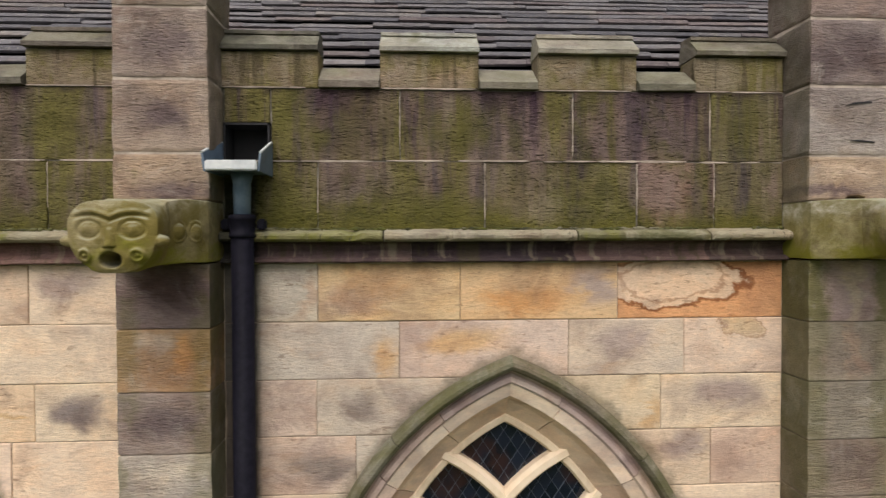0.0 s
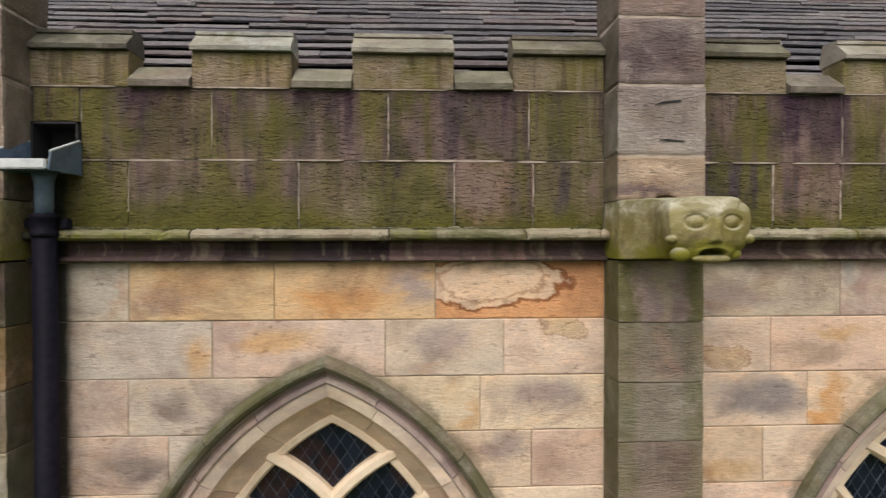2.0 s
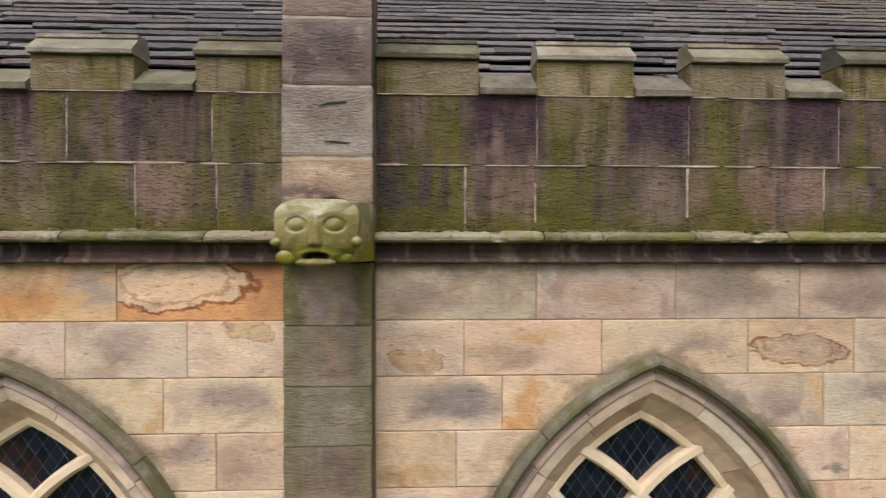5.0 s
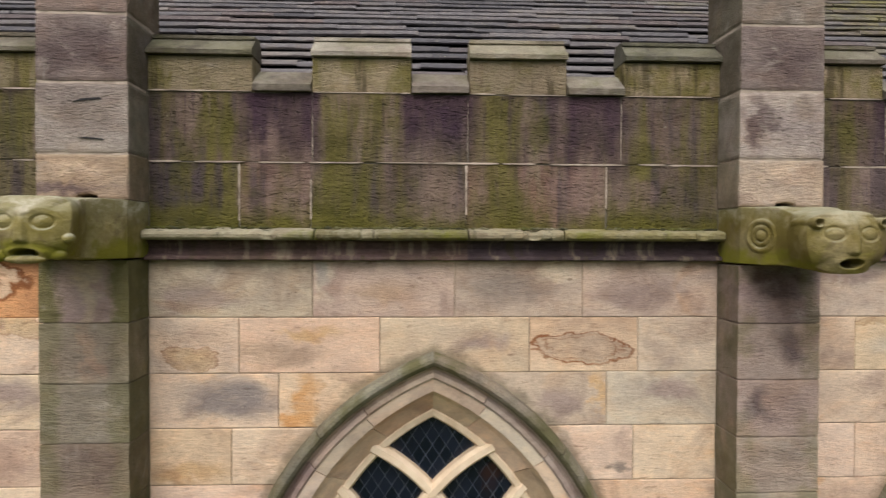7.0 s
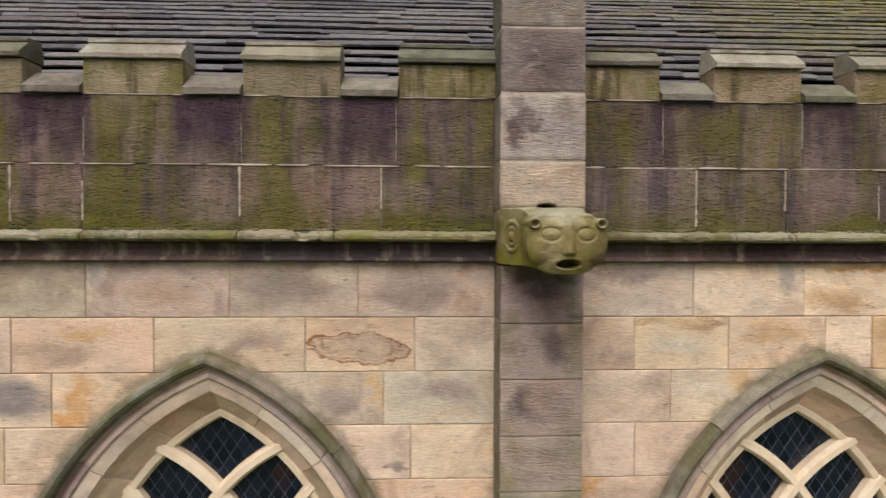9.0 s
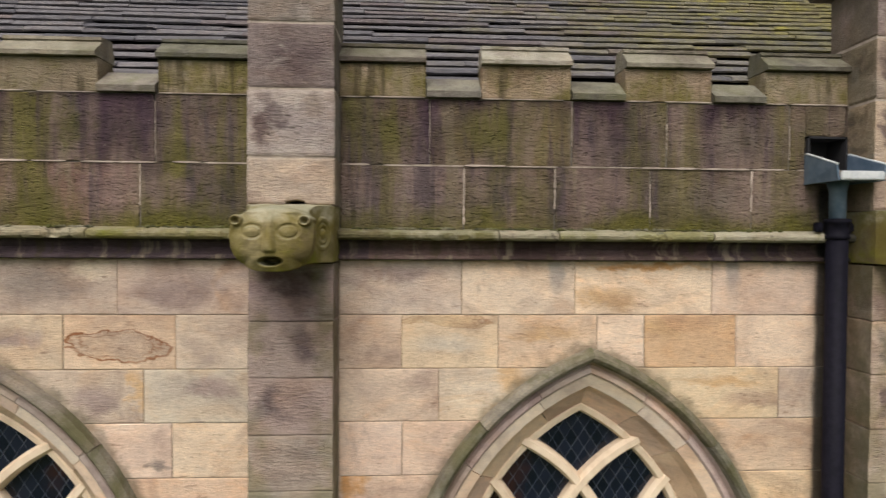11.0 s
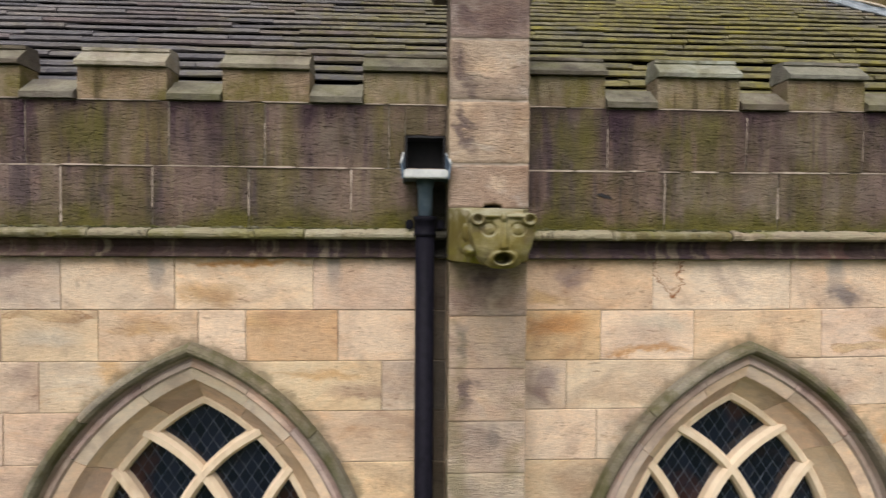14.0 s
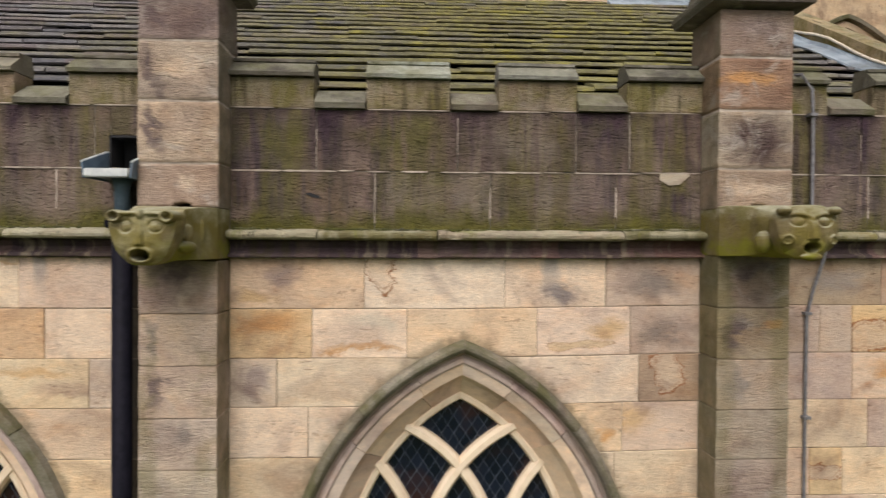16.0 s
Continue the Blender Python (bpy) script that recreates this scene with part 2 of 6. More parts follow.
        c = n.mix(n.math("MULTIPLY", n.ramp(thin, 0.55, 0.66, 0.0, 0.6), n.ramp(top, 4.80, 5.2, 0.2, 1.0)), c, n.mix(ripple, (0.040, 0.022, 0.036), (0.090, 0.058, 0.075)))
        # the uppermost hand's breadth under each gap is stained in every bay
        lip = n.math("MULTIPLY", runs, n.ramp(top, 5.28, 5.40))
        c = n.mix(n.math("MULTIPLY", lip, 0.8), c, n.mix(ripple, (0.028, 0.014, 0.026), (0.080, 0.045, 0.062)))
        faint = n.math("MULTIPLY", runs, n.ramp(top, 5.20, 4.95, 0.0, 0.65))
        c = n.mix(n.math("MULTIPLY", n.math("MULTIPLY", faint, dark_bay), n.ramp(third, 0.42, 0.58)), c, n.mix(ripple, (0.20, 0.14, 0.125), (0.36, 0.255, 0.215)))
        # the top five centimetres are darker in noisy patches, all along the parapet
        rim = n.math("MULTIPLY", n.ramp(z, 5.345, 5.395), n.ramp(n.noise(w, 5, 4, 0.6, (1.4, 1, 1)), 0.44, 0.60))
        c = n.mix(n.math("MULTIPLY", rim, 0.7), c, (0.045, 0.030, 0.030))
        foot = n.math("ADD", z, n.math("MULTIPLY", n.math("SUBTRACT", n.noise(w, 3.4, 5, 0.65, (1.3, 1, 1)), 0.5), 0.50))
        foot = n.math("ADD", foot, n.ramp(x, 5.6, 6.6, 0.0, 0.035))
        c = n.mix(n.ramp(foot, 4.86, 4.68, 0.0, 0.9), c, n.mix(ripple, (0.064, 0.061, 0.014), (0.138, 0.126, 0.024)))
        c = n.mix(n.ramp(n.noise(w, 40, 4, 0.7), 0.67, 0.72, 0.0, 0.35), c, (0.38, 0.35, 0.28))
    if stains and streaks:
        c = n.mix(n.ramp(n.noise(w, 5.0, 4, 0.65, (2.2, 1, 0.4), 0.3), 0.36, 0.62, 0.1, 0.85), c, stained(c))
    if arch:
        # small dark chips along the bedding
        chip = n.math("MULTIPLY", n.ramp(n.noise(p, 46, 3, 0.6, (0.30, 1, 1.3)), 0.60, 0.66), n.ramp(n.noise(p, 5, 3, 0.6), 0.46, 0.62))
        c = n.mix(n.math("MULTIPLY", chip, 0.62), c, n.mix(1.0, c, (0.42, 0.35, 0.32), "MULTIPLY"))
        u = n.math("ADD", n.math("ABSOLUTE", n.math("SUBTRACT", x, n.prop("window"))), ARCH_E)
        v = n.math("SUBTRACT", z, ARCH_Z)
        d = n.math("SQRT", n.math("ADD", n.math("MULTIPLY", u, u), n.math("MULTIPLY", v, v)))
        edge = n.math("ADD", d, n.math("MULTIPLY", n.math("SUBTRACT", n.noise(w, 9, 4, 0.7), 0.5), 0.16))
        c = n.mix(n.ramp(edge, ARCH_R + 0.06, ARCH_R - 0.015, 0.0, 0.6), c, n.mix(mid, (0.055, 0.05, 0.035), (0.11, 0.11, 0.06)))
        # grey runs from the joints of the string course
        for at, wide, low in ((7.24, 0.055, 4.24), (8.252, 0.06, 4.20), (3.42, 0.05, 4.30), (11.30, 0.07, 4.25)):
            off = n.math("ABSOLUTE", n.math("ADD", n.math("SUBTRACT", x, at), n.math("MULTIPLY", n.math("SUBTRACT", n.noise(w, 14, 4, 0.65, (1, 1, 0.4)), 0.5), 0.10)))
            r = n.math("MULTIPLY", n.ramp(off, wide, wide * 0.3), n.ramp(z, low, 4.46))
            c = n.mix(n.math("MULTIPLY", r, 0.6), c, n.mix(mid, (0.17, 0.165, 0.17), (0.36, 0.345, 0.335)))
        # the top course darkens upwards in noisy patches
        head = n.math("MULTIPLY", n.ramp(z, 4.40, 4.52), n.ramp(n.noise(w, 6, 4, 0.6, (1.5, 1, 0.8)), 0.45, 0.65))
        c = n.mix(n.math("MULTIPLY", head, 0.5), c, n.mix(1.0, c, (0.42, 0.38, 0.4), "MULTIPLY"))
    if moss > 0:
        m = n.ramp(n.noise(p, 3.6, 6, 0.68, (1, 1, 0.8), 0.4), 0.66 - 0.34 * moss, 0.86 - 0.3 * moss)
        c = n.mix(n.math("MULTIPLY", m, min(1.0, 0.45 + 0.5 * moss)), c, n.mix(mid, moss_colour, tuple(v * 1.7 for v in moss_colour)))
    if washed:
        # rain has washed the faces in vertical lanes, pale and dark
        lane = n.noise(w, 5.0, 4, 0.6, (2.4, 1, 0.22), 0.2)
        c = n.mix(n.ramp(lane, 0.54, 0.66, 0.0, 0.6), c, n.mix(fine, (0.16, 0.13, 0.085), (0.36, 0.30, 0.21)))
        c = n.mix(n.ramp(lane, 0.46, 0.34, 0.0, 0.7), c, n.mix(fine, (0.045, 0.036, 0.022), (0.085, 0.07, 0.035)))
    if drips:
        # lengths of pale lichen and of green, and dirt washed down from the joints above
        lane = n.noise(w, 2.3, 5, 0.7, (1, 1, 0.3), 0.4)
        c = n.mix(n.ramp(lane, 0.50, 0.60, 0.0, 0.85), c, n.mix(mid, (0.21, 0.19, 0.12), (0.42, 0.375, 0.27)))
        c = n.mix(n.ramp(lane, 0.46, 0.36, 0.0, 0.9), c, n.mix(mid, (0.10, 0.105, 0.018), (0.22, 0.215, 0.035)))
        c = n.mix(n.ramp(n.noise(w, 12, 4, 0.7, (1, 1, 0.4)), 0.60, 0.68, 0.0, 0.75), c, (0.04, 0.036, 0.026))
    if crown > 0:
        # pale lichen on the crown, bright moss about the chin, bare dark stone between
        rise = n.math("ADD", gz, n.math("MULTIPLY", n.math("SUBTRACT", n.noise(p, 7, 5, 0.65), 0.5), 0.85))
        c = n.mix(n.ramp(n.noise(p, 6, 5, 0.7), 0.52, 0.66, 0.0, 0.55), c, n.mix(mid, (0.085, 0.062, 0.035), (0.17, 0.125, 0.075)))
        c = n.mix(n.math("MULTIPLY", n.ramp(rise, 0.42, 0.18), n.ramp(hue, 0.40, 0.56)), c, n.mix(mid, (0.12, 0.115, 0.018), (0.25, 0.235, 0.03)))
        c = n.mix(n.math("MULTIPLY", n.ramp(rise, 0.86 - 0.34 * crown, 1.12 - 0.30 * crown), min(1.0, crown * 1.15)), c, n.mix(n.ramp(mid, 0.42, 0.66), (0.27, 0.24, 0.12), (0.60, 0.55, 0.43)))
    if top_moss > 0:
        up = n.sep(n.geo.outputs["Normal"])[2]
        g = n.math("MULTIPLY", n.ramp(up, 0.15, 0.8), n.ramp(n.noise(w, 5, 5, 0.7), 0.36, 0.6))
        c = n.mix(n.math("MULTIPLY", g, top_moss), c, n.mix(n.noise(w, 16, 3), LICHEN, (0.46, 0.45, 0.36)))
    if side_moss > 0:
        nx = n.math("ABSOLUTE", n.sep(n.geo.outputs["Normal"])[0])
        g = n.math("MULTIPLY", n.ramp(nx, 0.6, 0.9), n.ramp(n.noise(w, 6, 5, 0.65, (1, 1, 0.6)), 0.3, 0.6, 0.3, 1.0))
        c = n.mix(n.math("MULTIPLY", g, side_moss), c, n.mix(mid, (0.045, 0.048, 0.020), (0.10, 0.10, 0.038)))
    if pipe_shade_stain:
        # deep shade and black algae, painted into the slots by the rainwater pipes
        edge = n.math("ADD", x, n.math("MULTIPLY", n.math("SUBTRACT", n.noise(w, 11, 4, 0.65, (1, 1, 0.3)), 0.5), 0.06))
        shaded_slot = None
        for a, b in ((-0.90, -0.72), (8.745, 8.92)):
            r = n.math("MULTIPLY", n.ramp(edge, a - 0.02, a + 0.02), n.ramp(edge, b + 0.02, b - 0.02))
            shaded_slot = r if shaded_slot is None else n.math("MAXIMUM", shaded_slot, r)
        c = n.mix(n.math("MULTIPLY", shaded_slot, n.ramp(z, 4.98, 4.90, 0.0, 0.88)), c, n.mix(mid, (0.012, 0.012, 0.013), (0.035, 0.036, 0.030)))
    pits = n.noise(p, 75, 4, 0.75, (0.35, 1, 1))
    h = n.math("ADD", n.math("MULTIPLY", tool, 0.6 * tooling), n.math("MULTIPLY", pits, 0.8 * pit))
    h = n.math("ADD", h, n.math("MULTIPLY", big, 1.2))
    if rugged > 0:
        near, size = n.cells(n.vadd(p, n.vmul(n.vec(mid, fine, mid), (0.05, 0.0, 0.012))), 84, (0.40, 1, 1))
        deep = n.math("MULTIPLY", n.ramp(n.math("SUBTRACT", n.math("MULTIPLY", size, 0.46), near), -0.14, 0.16), n.ramp(n.noise(p, 5.5, 4, 0.6), 0.36, 0.58, 0.2, 1.0))
        if framed:
            deep = n.math("MULTIPLY", deep, heart)
        h = n.math("SUBTRACT", h, n.math("MULTIPLY", deep, 1.3 * rugged))
        c = n.mix(n.math("MULTIPLY", deep, 0.16 * rugged), c, n.mix(1.0, c, (0.36, 0.33, 0.36), "MULTIPLY"))
    return n.finish(c, 0.92, h, min(1.0, relief * 1.1), 0.015 if rugged > 0 else 0.012, spec=0.15)


def plain_material(name, a, b, scale=20.0, rough=0.5, metal=0.0, bump=0.15, squash=(1, 1, 1), spec=0.4, dirt=None):
    n = Nodes(name)
    p = n.pos()
    f = n.noise(p, scale, 5, 0.6, squash)
    c = n.mix(n.ramp(f, 0.3, 0.7), a, b)
    if dirt:
        c = n.mix(n.ramp(n.noise(p, scale * 0.3, 5, 0.65, (1, 1, 0.4)), 0.48, 0.7, 0.0, 0.7), c, dirt)
    return n.finish(c, n.ramp(f, 0.2, 0.8, rough * 0.8, min(1.0, rough * 1.25)), f, bump, 0.004, metal, spec)


# bay data shared by materials and structure
SHIFT = 5.0
ARCH_E, ARCH_Z, ARCH_R = 0.561, 2.478, 1.645
WINDOWS = [-2.84, 0.59, 4.022, 7.44, 10.76]
BUTTRESSES = [-1.11, 2.287, 5.805, 9.135, 12.452]
# merlons of each bay, from buttress to buttress
MERLONS = [
    [(-4.30, -3.82), (-3.51, -3.0), (-2.69, -2.17), (-1.85, -1.33)],
    [(-0.895, -0.402), (-0.088, 0.422), (0.732, 1.261), (1.572, 2.06)],
    [(2.51, 3.058), (3.37, 3.897), (4.209, 4.736), (5.051, 5.585)],
    [(6.025, 6.499), (6.806, 7.31), (7.617, 8.115), (8.423, 8.915)],
    [(9.355, 9.853), (10.163, 10.669), (10.962, 11.448), (11.757, 12.235)],
    [(12.67, 13.03), (13.32, 13.84)],
]
CRENELS = [[(a[1], b[0]) for a, b in zip(m, m[1:])] for m in MERLONS]
flat = [(a, b) for m in CRENELS for a, b in m]
CRENEL_HALVES = [[(a, b) for a, b in flat[i:i + 4]] for i in range(0, len(flat), 4)]


ASHLAR = stone_material("ashlar_sandstone", pipe_shade_stain=True, soot=0.05, arch=True, tooling=0.55, relief=0.6, edge_dirt=0.42, patches=0.30, dashes=0.15, grain=0.7, stains=True, blotch=0.68)
BUTTRESS = stone_material("buttress_sandstone", pale=0.3, moss=0.09, soot=0.12, grain=0.5, tooling=1.2, side_moss=0.55, rugged=0.3, dashes=0.22, edge_moss=0.8, stains=True, blotch=0.6)
SHAFT = stone_material("pinnacle_sandstone", pale=0.55, moss=0.08, soot=0.34, tooling=1.2, top_moss=0.4, side_moss=0.5, rugged=0.5, dashes=0.26, grain=0.7, stains=True)
PARAPET = stone_material("parapet_sandstone", stains=True, pipe_shade_stain=True, soot=0.4, streaks=True, tooling=0.9, rugged=0.6, relief=0.9, framed=False, edge_dirt=0.3, dashes=0.30)
MERLON = stone_material("merlon_sandstone", pale=0.25, moss=0.75, soot=0.3, top_moss=0.3, moss_colour=(0.105, 0.092, 0.022), relief=0.9, rugged=0.3, framed=False, edge_dirt=0.2, dashes=0.3, washed=True)
COPING = stone_material("coping_sandstone", pale=0.25, moss=0.5, soot=0.45, top_moss=0.35, moss_colour=(0.082, 0.080, 0.034))
STRING = stone_material("string_course_sandstone", pipe_shade_stain=True, moss=0.4, soot=0.2, top_moss=0.35, moss_colour=(0.12, 0.118, 0.026), drips=True)
HOLLOW = stone_material("string_hollow_sandstone", pipe_shade_stain=True, washed=True, moss=0.2, soot=0.4, dashes=0.3, edge_dirt=0.0, moss_colour=(0.05, 0.05, 0.02))
CARVED = stone_material("carved_sandstone", moss=0.9, soot=0.3, tooling=0.4, pit=0.7, top_moss=0.8, moss_colour=(0.118, 0.094, 0.022), edge_dirt=0.0, grain=0.8, crown=0.5, dashes=0.16)
CARVED_PALE = stone_material("carved_sandstone_pale", moss=0.85, soot=0.2, tooling=0.4, pit=0.7, top_moss=0.9, moss_colour=(0.128, 0.106, 0.026), edge_dirt=0.0, grain=0.8, crown=0.85, dashes=0.16)
HOOD = stone_material("hood_mould_sandstone", moss=0.75, soot=0.3, tooling=0.5, moss_colour=(0.078, 0.075, 0.031), edge_dirt=0.0)
VOUSSOIR = stone_material("arch_sandstone", soot=0.06, tooling=0.5, edge_dirt=0.0, relief=0.5, grain=0.4, dashes=0.08)
MORTAR = plain_material("lime_mortar", (0.22, 0.165, 0.12), (0.54, 0.445, 0.34), 7, 0.95, bump=0.6, dirt=(0.09, 0.065, 0.045))
TRACERY = plain_material("tracery_stone", (0.77, 0.615, 0.44), (0.84, 0.70, 0.53), 12, 0.9, bump=0.5, spec=0.15, dirt=(0.56, 0.42, 0.28))
LEDGE_MOSS = plain_material("ledge_moss", (0.020, 0.020, 0.008), (0.085, 0.088, 0.016), 14, 0.95, bump=0.8, dirt=(0.30, 0.27, 0.20))
SHAFT_JOINT = plain_material("pale_shaft_joint", (0.30, 0.245, 0.20), (0.56, 0.47, 0.39), 9, 0.95, bump=0.6, dirt=(0.20, 0.165, 0.13))
BED = plain_material("pale_bed_joint", (0.30, 0.245, 0.20), (0.56, 0.465, 0.39), 7, 0.95, bump=0.6, dirt=(0.15, 0.125, 0.09))
POINTING = plain_material("pale_pointing", (0.09, 0.08, 0.064), (0.24, 0.215, 0.18), 9, 0.95, bump=0.6, dirt=(0.05, 0.045, 0.03))
IRON = plain_material("black_painted_iron", (0.006, 0.006, 0.010), (0.013, 0.012, 0.019), 30, 0.55, bump=0.12, spec=0.07)
LEADWORK = plain_material("grey_painted_metal", (0.085, 0.13, 0.185), (0.15, 0.20, 0.255), 16, 0.5, 0.0, 0.2, dirt=(0.14, 0.16, 0.18))
# lip metal is paler than the plates: light from above put into its colour
LIP = plain_material("lit_pale_metal", (0.50, 0.53, 0.54), (0.64, 0.66, 0.65), 22, 0.5, dirt=(0.33, 0.34, 0.33))
# near-black that puts the shade inside outlet, slate gaps and cracks into colour
RECESS_DARK = plain_material("recess_dark", (0.012, 0.012, 0.014), (0.03, 0.028, 0.03), 18, 0.8)
CAME = plain_material("lead_came", (0.055, 0.068, 0.090), (0.10, 0.12, 0.145), 60, 0.6, 0.2, 0.2)
LEAD_SHEET = plain_material("lead_sheet", (0.22, 0.27, 0.32), (0.36, 0.41, 0.46), 9, 0.55, 0.2, 0.3, dirt=(0.12, 0.13, 0.13))
CABLE = plain_material("grey_cable", (0.13, 0.125, 0.135), (0.24, 0.235, 0.245), 30, 0.5)
PALE_CABLE = plain_material("pale_cable", (0.55, 0.48, 0.38), (0.7, 0.62, 0.5), 20, 0.6)


def glass_material():
    n = Nodes("old_window_glass")
    isl = n.geo.outputs["Random Per Island"]
    isl = n.math("FRACT", n.math("ADD", n.math("MULTIPLY", isl, 3.7), n.math("MULTIPLY", n.info.outputs["Random"], 9.1)))
    tint = n.mix(n.ramp(isl, 0.0, 1.0), (0.003, 0.006, 0.014), (0.009, 0.013, 0.026))
    tint = n.mix(n.ramp(n.noise(n.pos(False), 2.0, 3, 0.6), 0.56, 0.66, 0.0, 0.5), tint, (0.05, 0.018, 0.010))
    return n.finish(tint, n.ramp(isl, 0, 1, 0.06, 0.2), n.noise(n.pos(False), 14, 3), 0.25, 0.004, spec=0.45)


GLASS = glass_material()


def slate_material():
    n = Nodes("stone_slate")
    w = n.pos(False)
    p = n.pos()
    x, y, z = n.sep(w)
    isl = n.math("FRACT", n.math("ADD", n.math("MULTIPLY", n.geo.outputs["Random Per Island"], 7.3), n.math("MULTIPLY", n.info.outputs["Random"], 5.1)))
    c = n.mix(isl, (0.098, 0.096, 0.108), (0.192, 0.182, 0.190))
    odd = n.math("FRACT", n.math("MULTIPLY", isl, 13.7))
    c = n.mix(n.ramp(odd, 0.74, 0.86, 0.0, 0.5), c, (0.155, 0.115, 0.110))
    c = n.mix(n.ramp(odd, 0.10, 0.04, 0.0, 0.5), c, (0.27, 0.245, 0.225))
    f = n.noise(w, 26, 5, 0.7, (0.5, 1, 1))
    c = n.mix(n.ramp(f, 0.42, 0.72, 0.0, 0.6), c, n.mix(1.0, c, (0.5, 0.48, 0.5), "MULTIPLY"))
    c = n.mix(n.ramp(n.noise(w, 6, 4, 0.65, (0.7, 1, 1)), 0.48, 0.64, 0.0, 0.45), c, n.mix(1.0, c, (1.35, 1.25, 1.12), "MULTIPLY"))
    lich = n.ramp(n.noise(w, 19, 5, 0.75), 0.58, 0.68, 0.0, 0.55)
    c = n.mix(lich, c, (0.25, 0.23, 0.195))
    c = n.mix(n.ramp(n.noise(w, 55, 3, 0.6), 0.66, 0.72, 0.0, 0.7), c, (0.42, 0.39, 0.31))
    # moss grows thicker towards the far end
    far = n.math("MULTIPLY", n.ramp(x, 3.0, 12.2, -0.10, 0.42), n.ramp(x, 14.2, 12.9, 0.45, 1.0))
    amount = n.math("ADD", n.noise(w, 3.0, 6, 0.7, (0.7, 1, 1), 0.5), n.math("ADD", far, n.math("MULTIPLY", n.math("SUBTRACT", isl, 0.5), 0.12)))
    m = n.ramp(amount, 0.52, 1.0, 0.0, 0.8)
    c = n.mix(m, c, n.mix(n.ramp(n.noise(w, 9, 4, 0.6), 0.35, 0.65), (0.115, 0.105, 0.040), (0.215, 0.195, 0.055)))
    c = n.mix(n.ramp(n.math("ADD", n.noise(w, 5.0, 5, 0.7, (0.6, 1, 1)), n.math("MULTIPLY", far, 0.5)), 0.70, 0.92, 0.0, 0.7), c, (0.30, 0.265, 0.035))
    return n.finish(c, 0.85, n.math("ADD", f, n.noise(w, 90, 3, 0.7, (0.4, 1, 1))), 0.6, 0.01, spec=0.25)


SLATE = slate_material()


def grass_material():
    n = Nodes("grass")
    w = n.pos(False)
    c = n.mix(n.noise(w, 0.6, 5, 0.6), (0.05, 0.075, 0.018), (0.09, 0.115, 0.03))
    c = n.mix(n.ramp(n.noise(w, 18, 4, 0.7), 0.35, 0.7, 0, 0.6), c, (0.035, 0.05, 0.012))
    return n.finish(c, 0.95, n.noise(w, 40, 4, 0.7), 0.8, 0.03)


GRASS = grass_material()

# ---------------------------------------------------------------- mesh helpers


def part(name, bm, material, parent=None, label="", colour=None):
    """Links a bmesh as one mesh object, under a thing or a part."""
    bmesh.ops.recalc_face_normals(bm, faces=bm.faces)
    me = bpy.data.meshes.new(name)
    bm.to_mesh(me)
    bm.free()
    me.materials.append(material)
    ob = new(name, me)
    if parent is not None:
        ob.parent = parent
    if label:
        ob["label"] = label
    if colour is not None:
        ob.color = (*colour, 1)
    return ob


def empty(name, x=0, y=0, z=0):
    ob = new(name)
    ob.empty_display_size = 0.2
    ob.location = (x, y, z)
    return ob


def under(ob, parent):
    """Parents ob and leaves it where it is."""
    ob.parent = parent
    ob.matrix_parent_inverse = Matrix.Translation(-parent.location)
    return ob


def box(bm, x0, x1, y0, y1, z0, z1):
    v = [bm.verts.new(c) for c in ((x0, y0, z0), (x1, y0, z0), (x1, y1, z0), (x0, y1, z0), (x0, y0, z1), (x1, y0, z1), (x1, y1, z1), (x0, y1, z1))]
    for f in ((0, 3, 2, 1), (4, 5, 6, 7), (0, 1, 5, 4), (1, 2, 6, 5), (2, 3, 7, 6), (3, 0, 4, 7)):
        bm.faces.new([v[i] for i in f])
    return v


def inset(poly, d):
    """The polygon (anticlockwise) moved inwards by d."""
    out = []
    k = len(poly)
    for i in range(k):
        a, b, c = Vector(poly[i - 1]), Vector(poly[i]), Vector(poly[(i + 1) % k])
        e1, e2 = (b - a), (c - b)
        if e1.length < 1e-6 or e2.length < 1e-6:
            out.append(b)
            continue
        e1.normalize(), e2.normalize()
        n1, n2 = Vector((-e1.y, e1.x)), Vector((-e2.y, e2.x))
        m = n1 + n2
        m /= max(0.35, m.length_squared / 2)
        out.append(b + m * d)
    return out


def ragged(poly, step=0.16, amount=0.002):
    """Splits the sides of a polygon and unsettles the points, as hand-cut stone is."""
    out = []
    for i in range(len(poly)):
        a, b = Vector(poly[i]), Vector(poly[(i + 1) % len(poly)])
        k = max(1, min(8, int((b - a).length / step)))
        for j in range(k):
            q = a.lerp(b, j / k)
            out.append((q.x + R.uniform(-amount, amount), q.y + R.uniform(-amount, amount)))
    return out


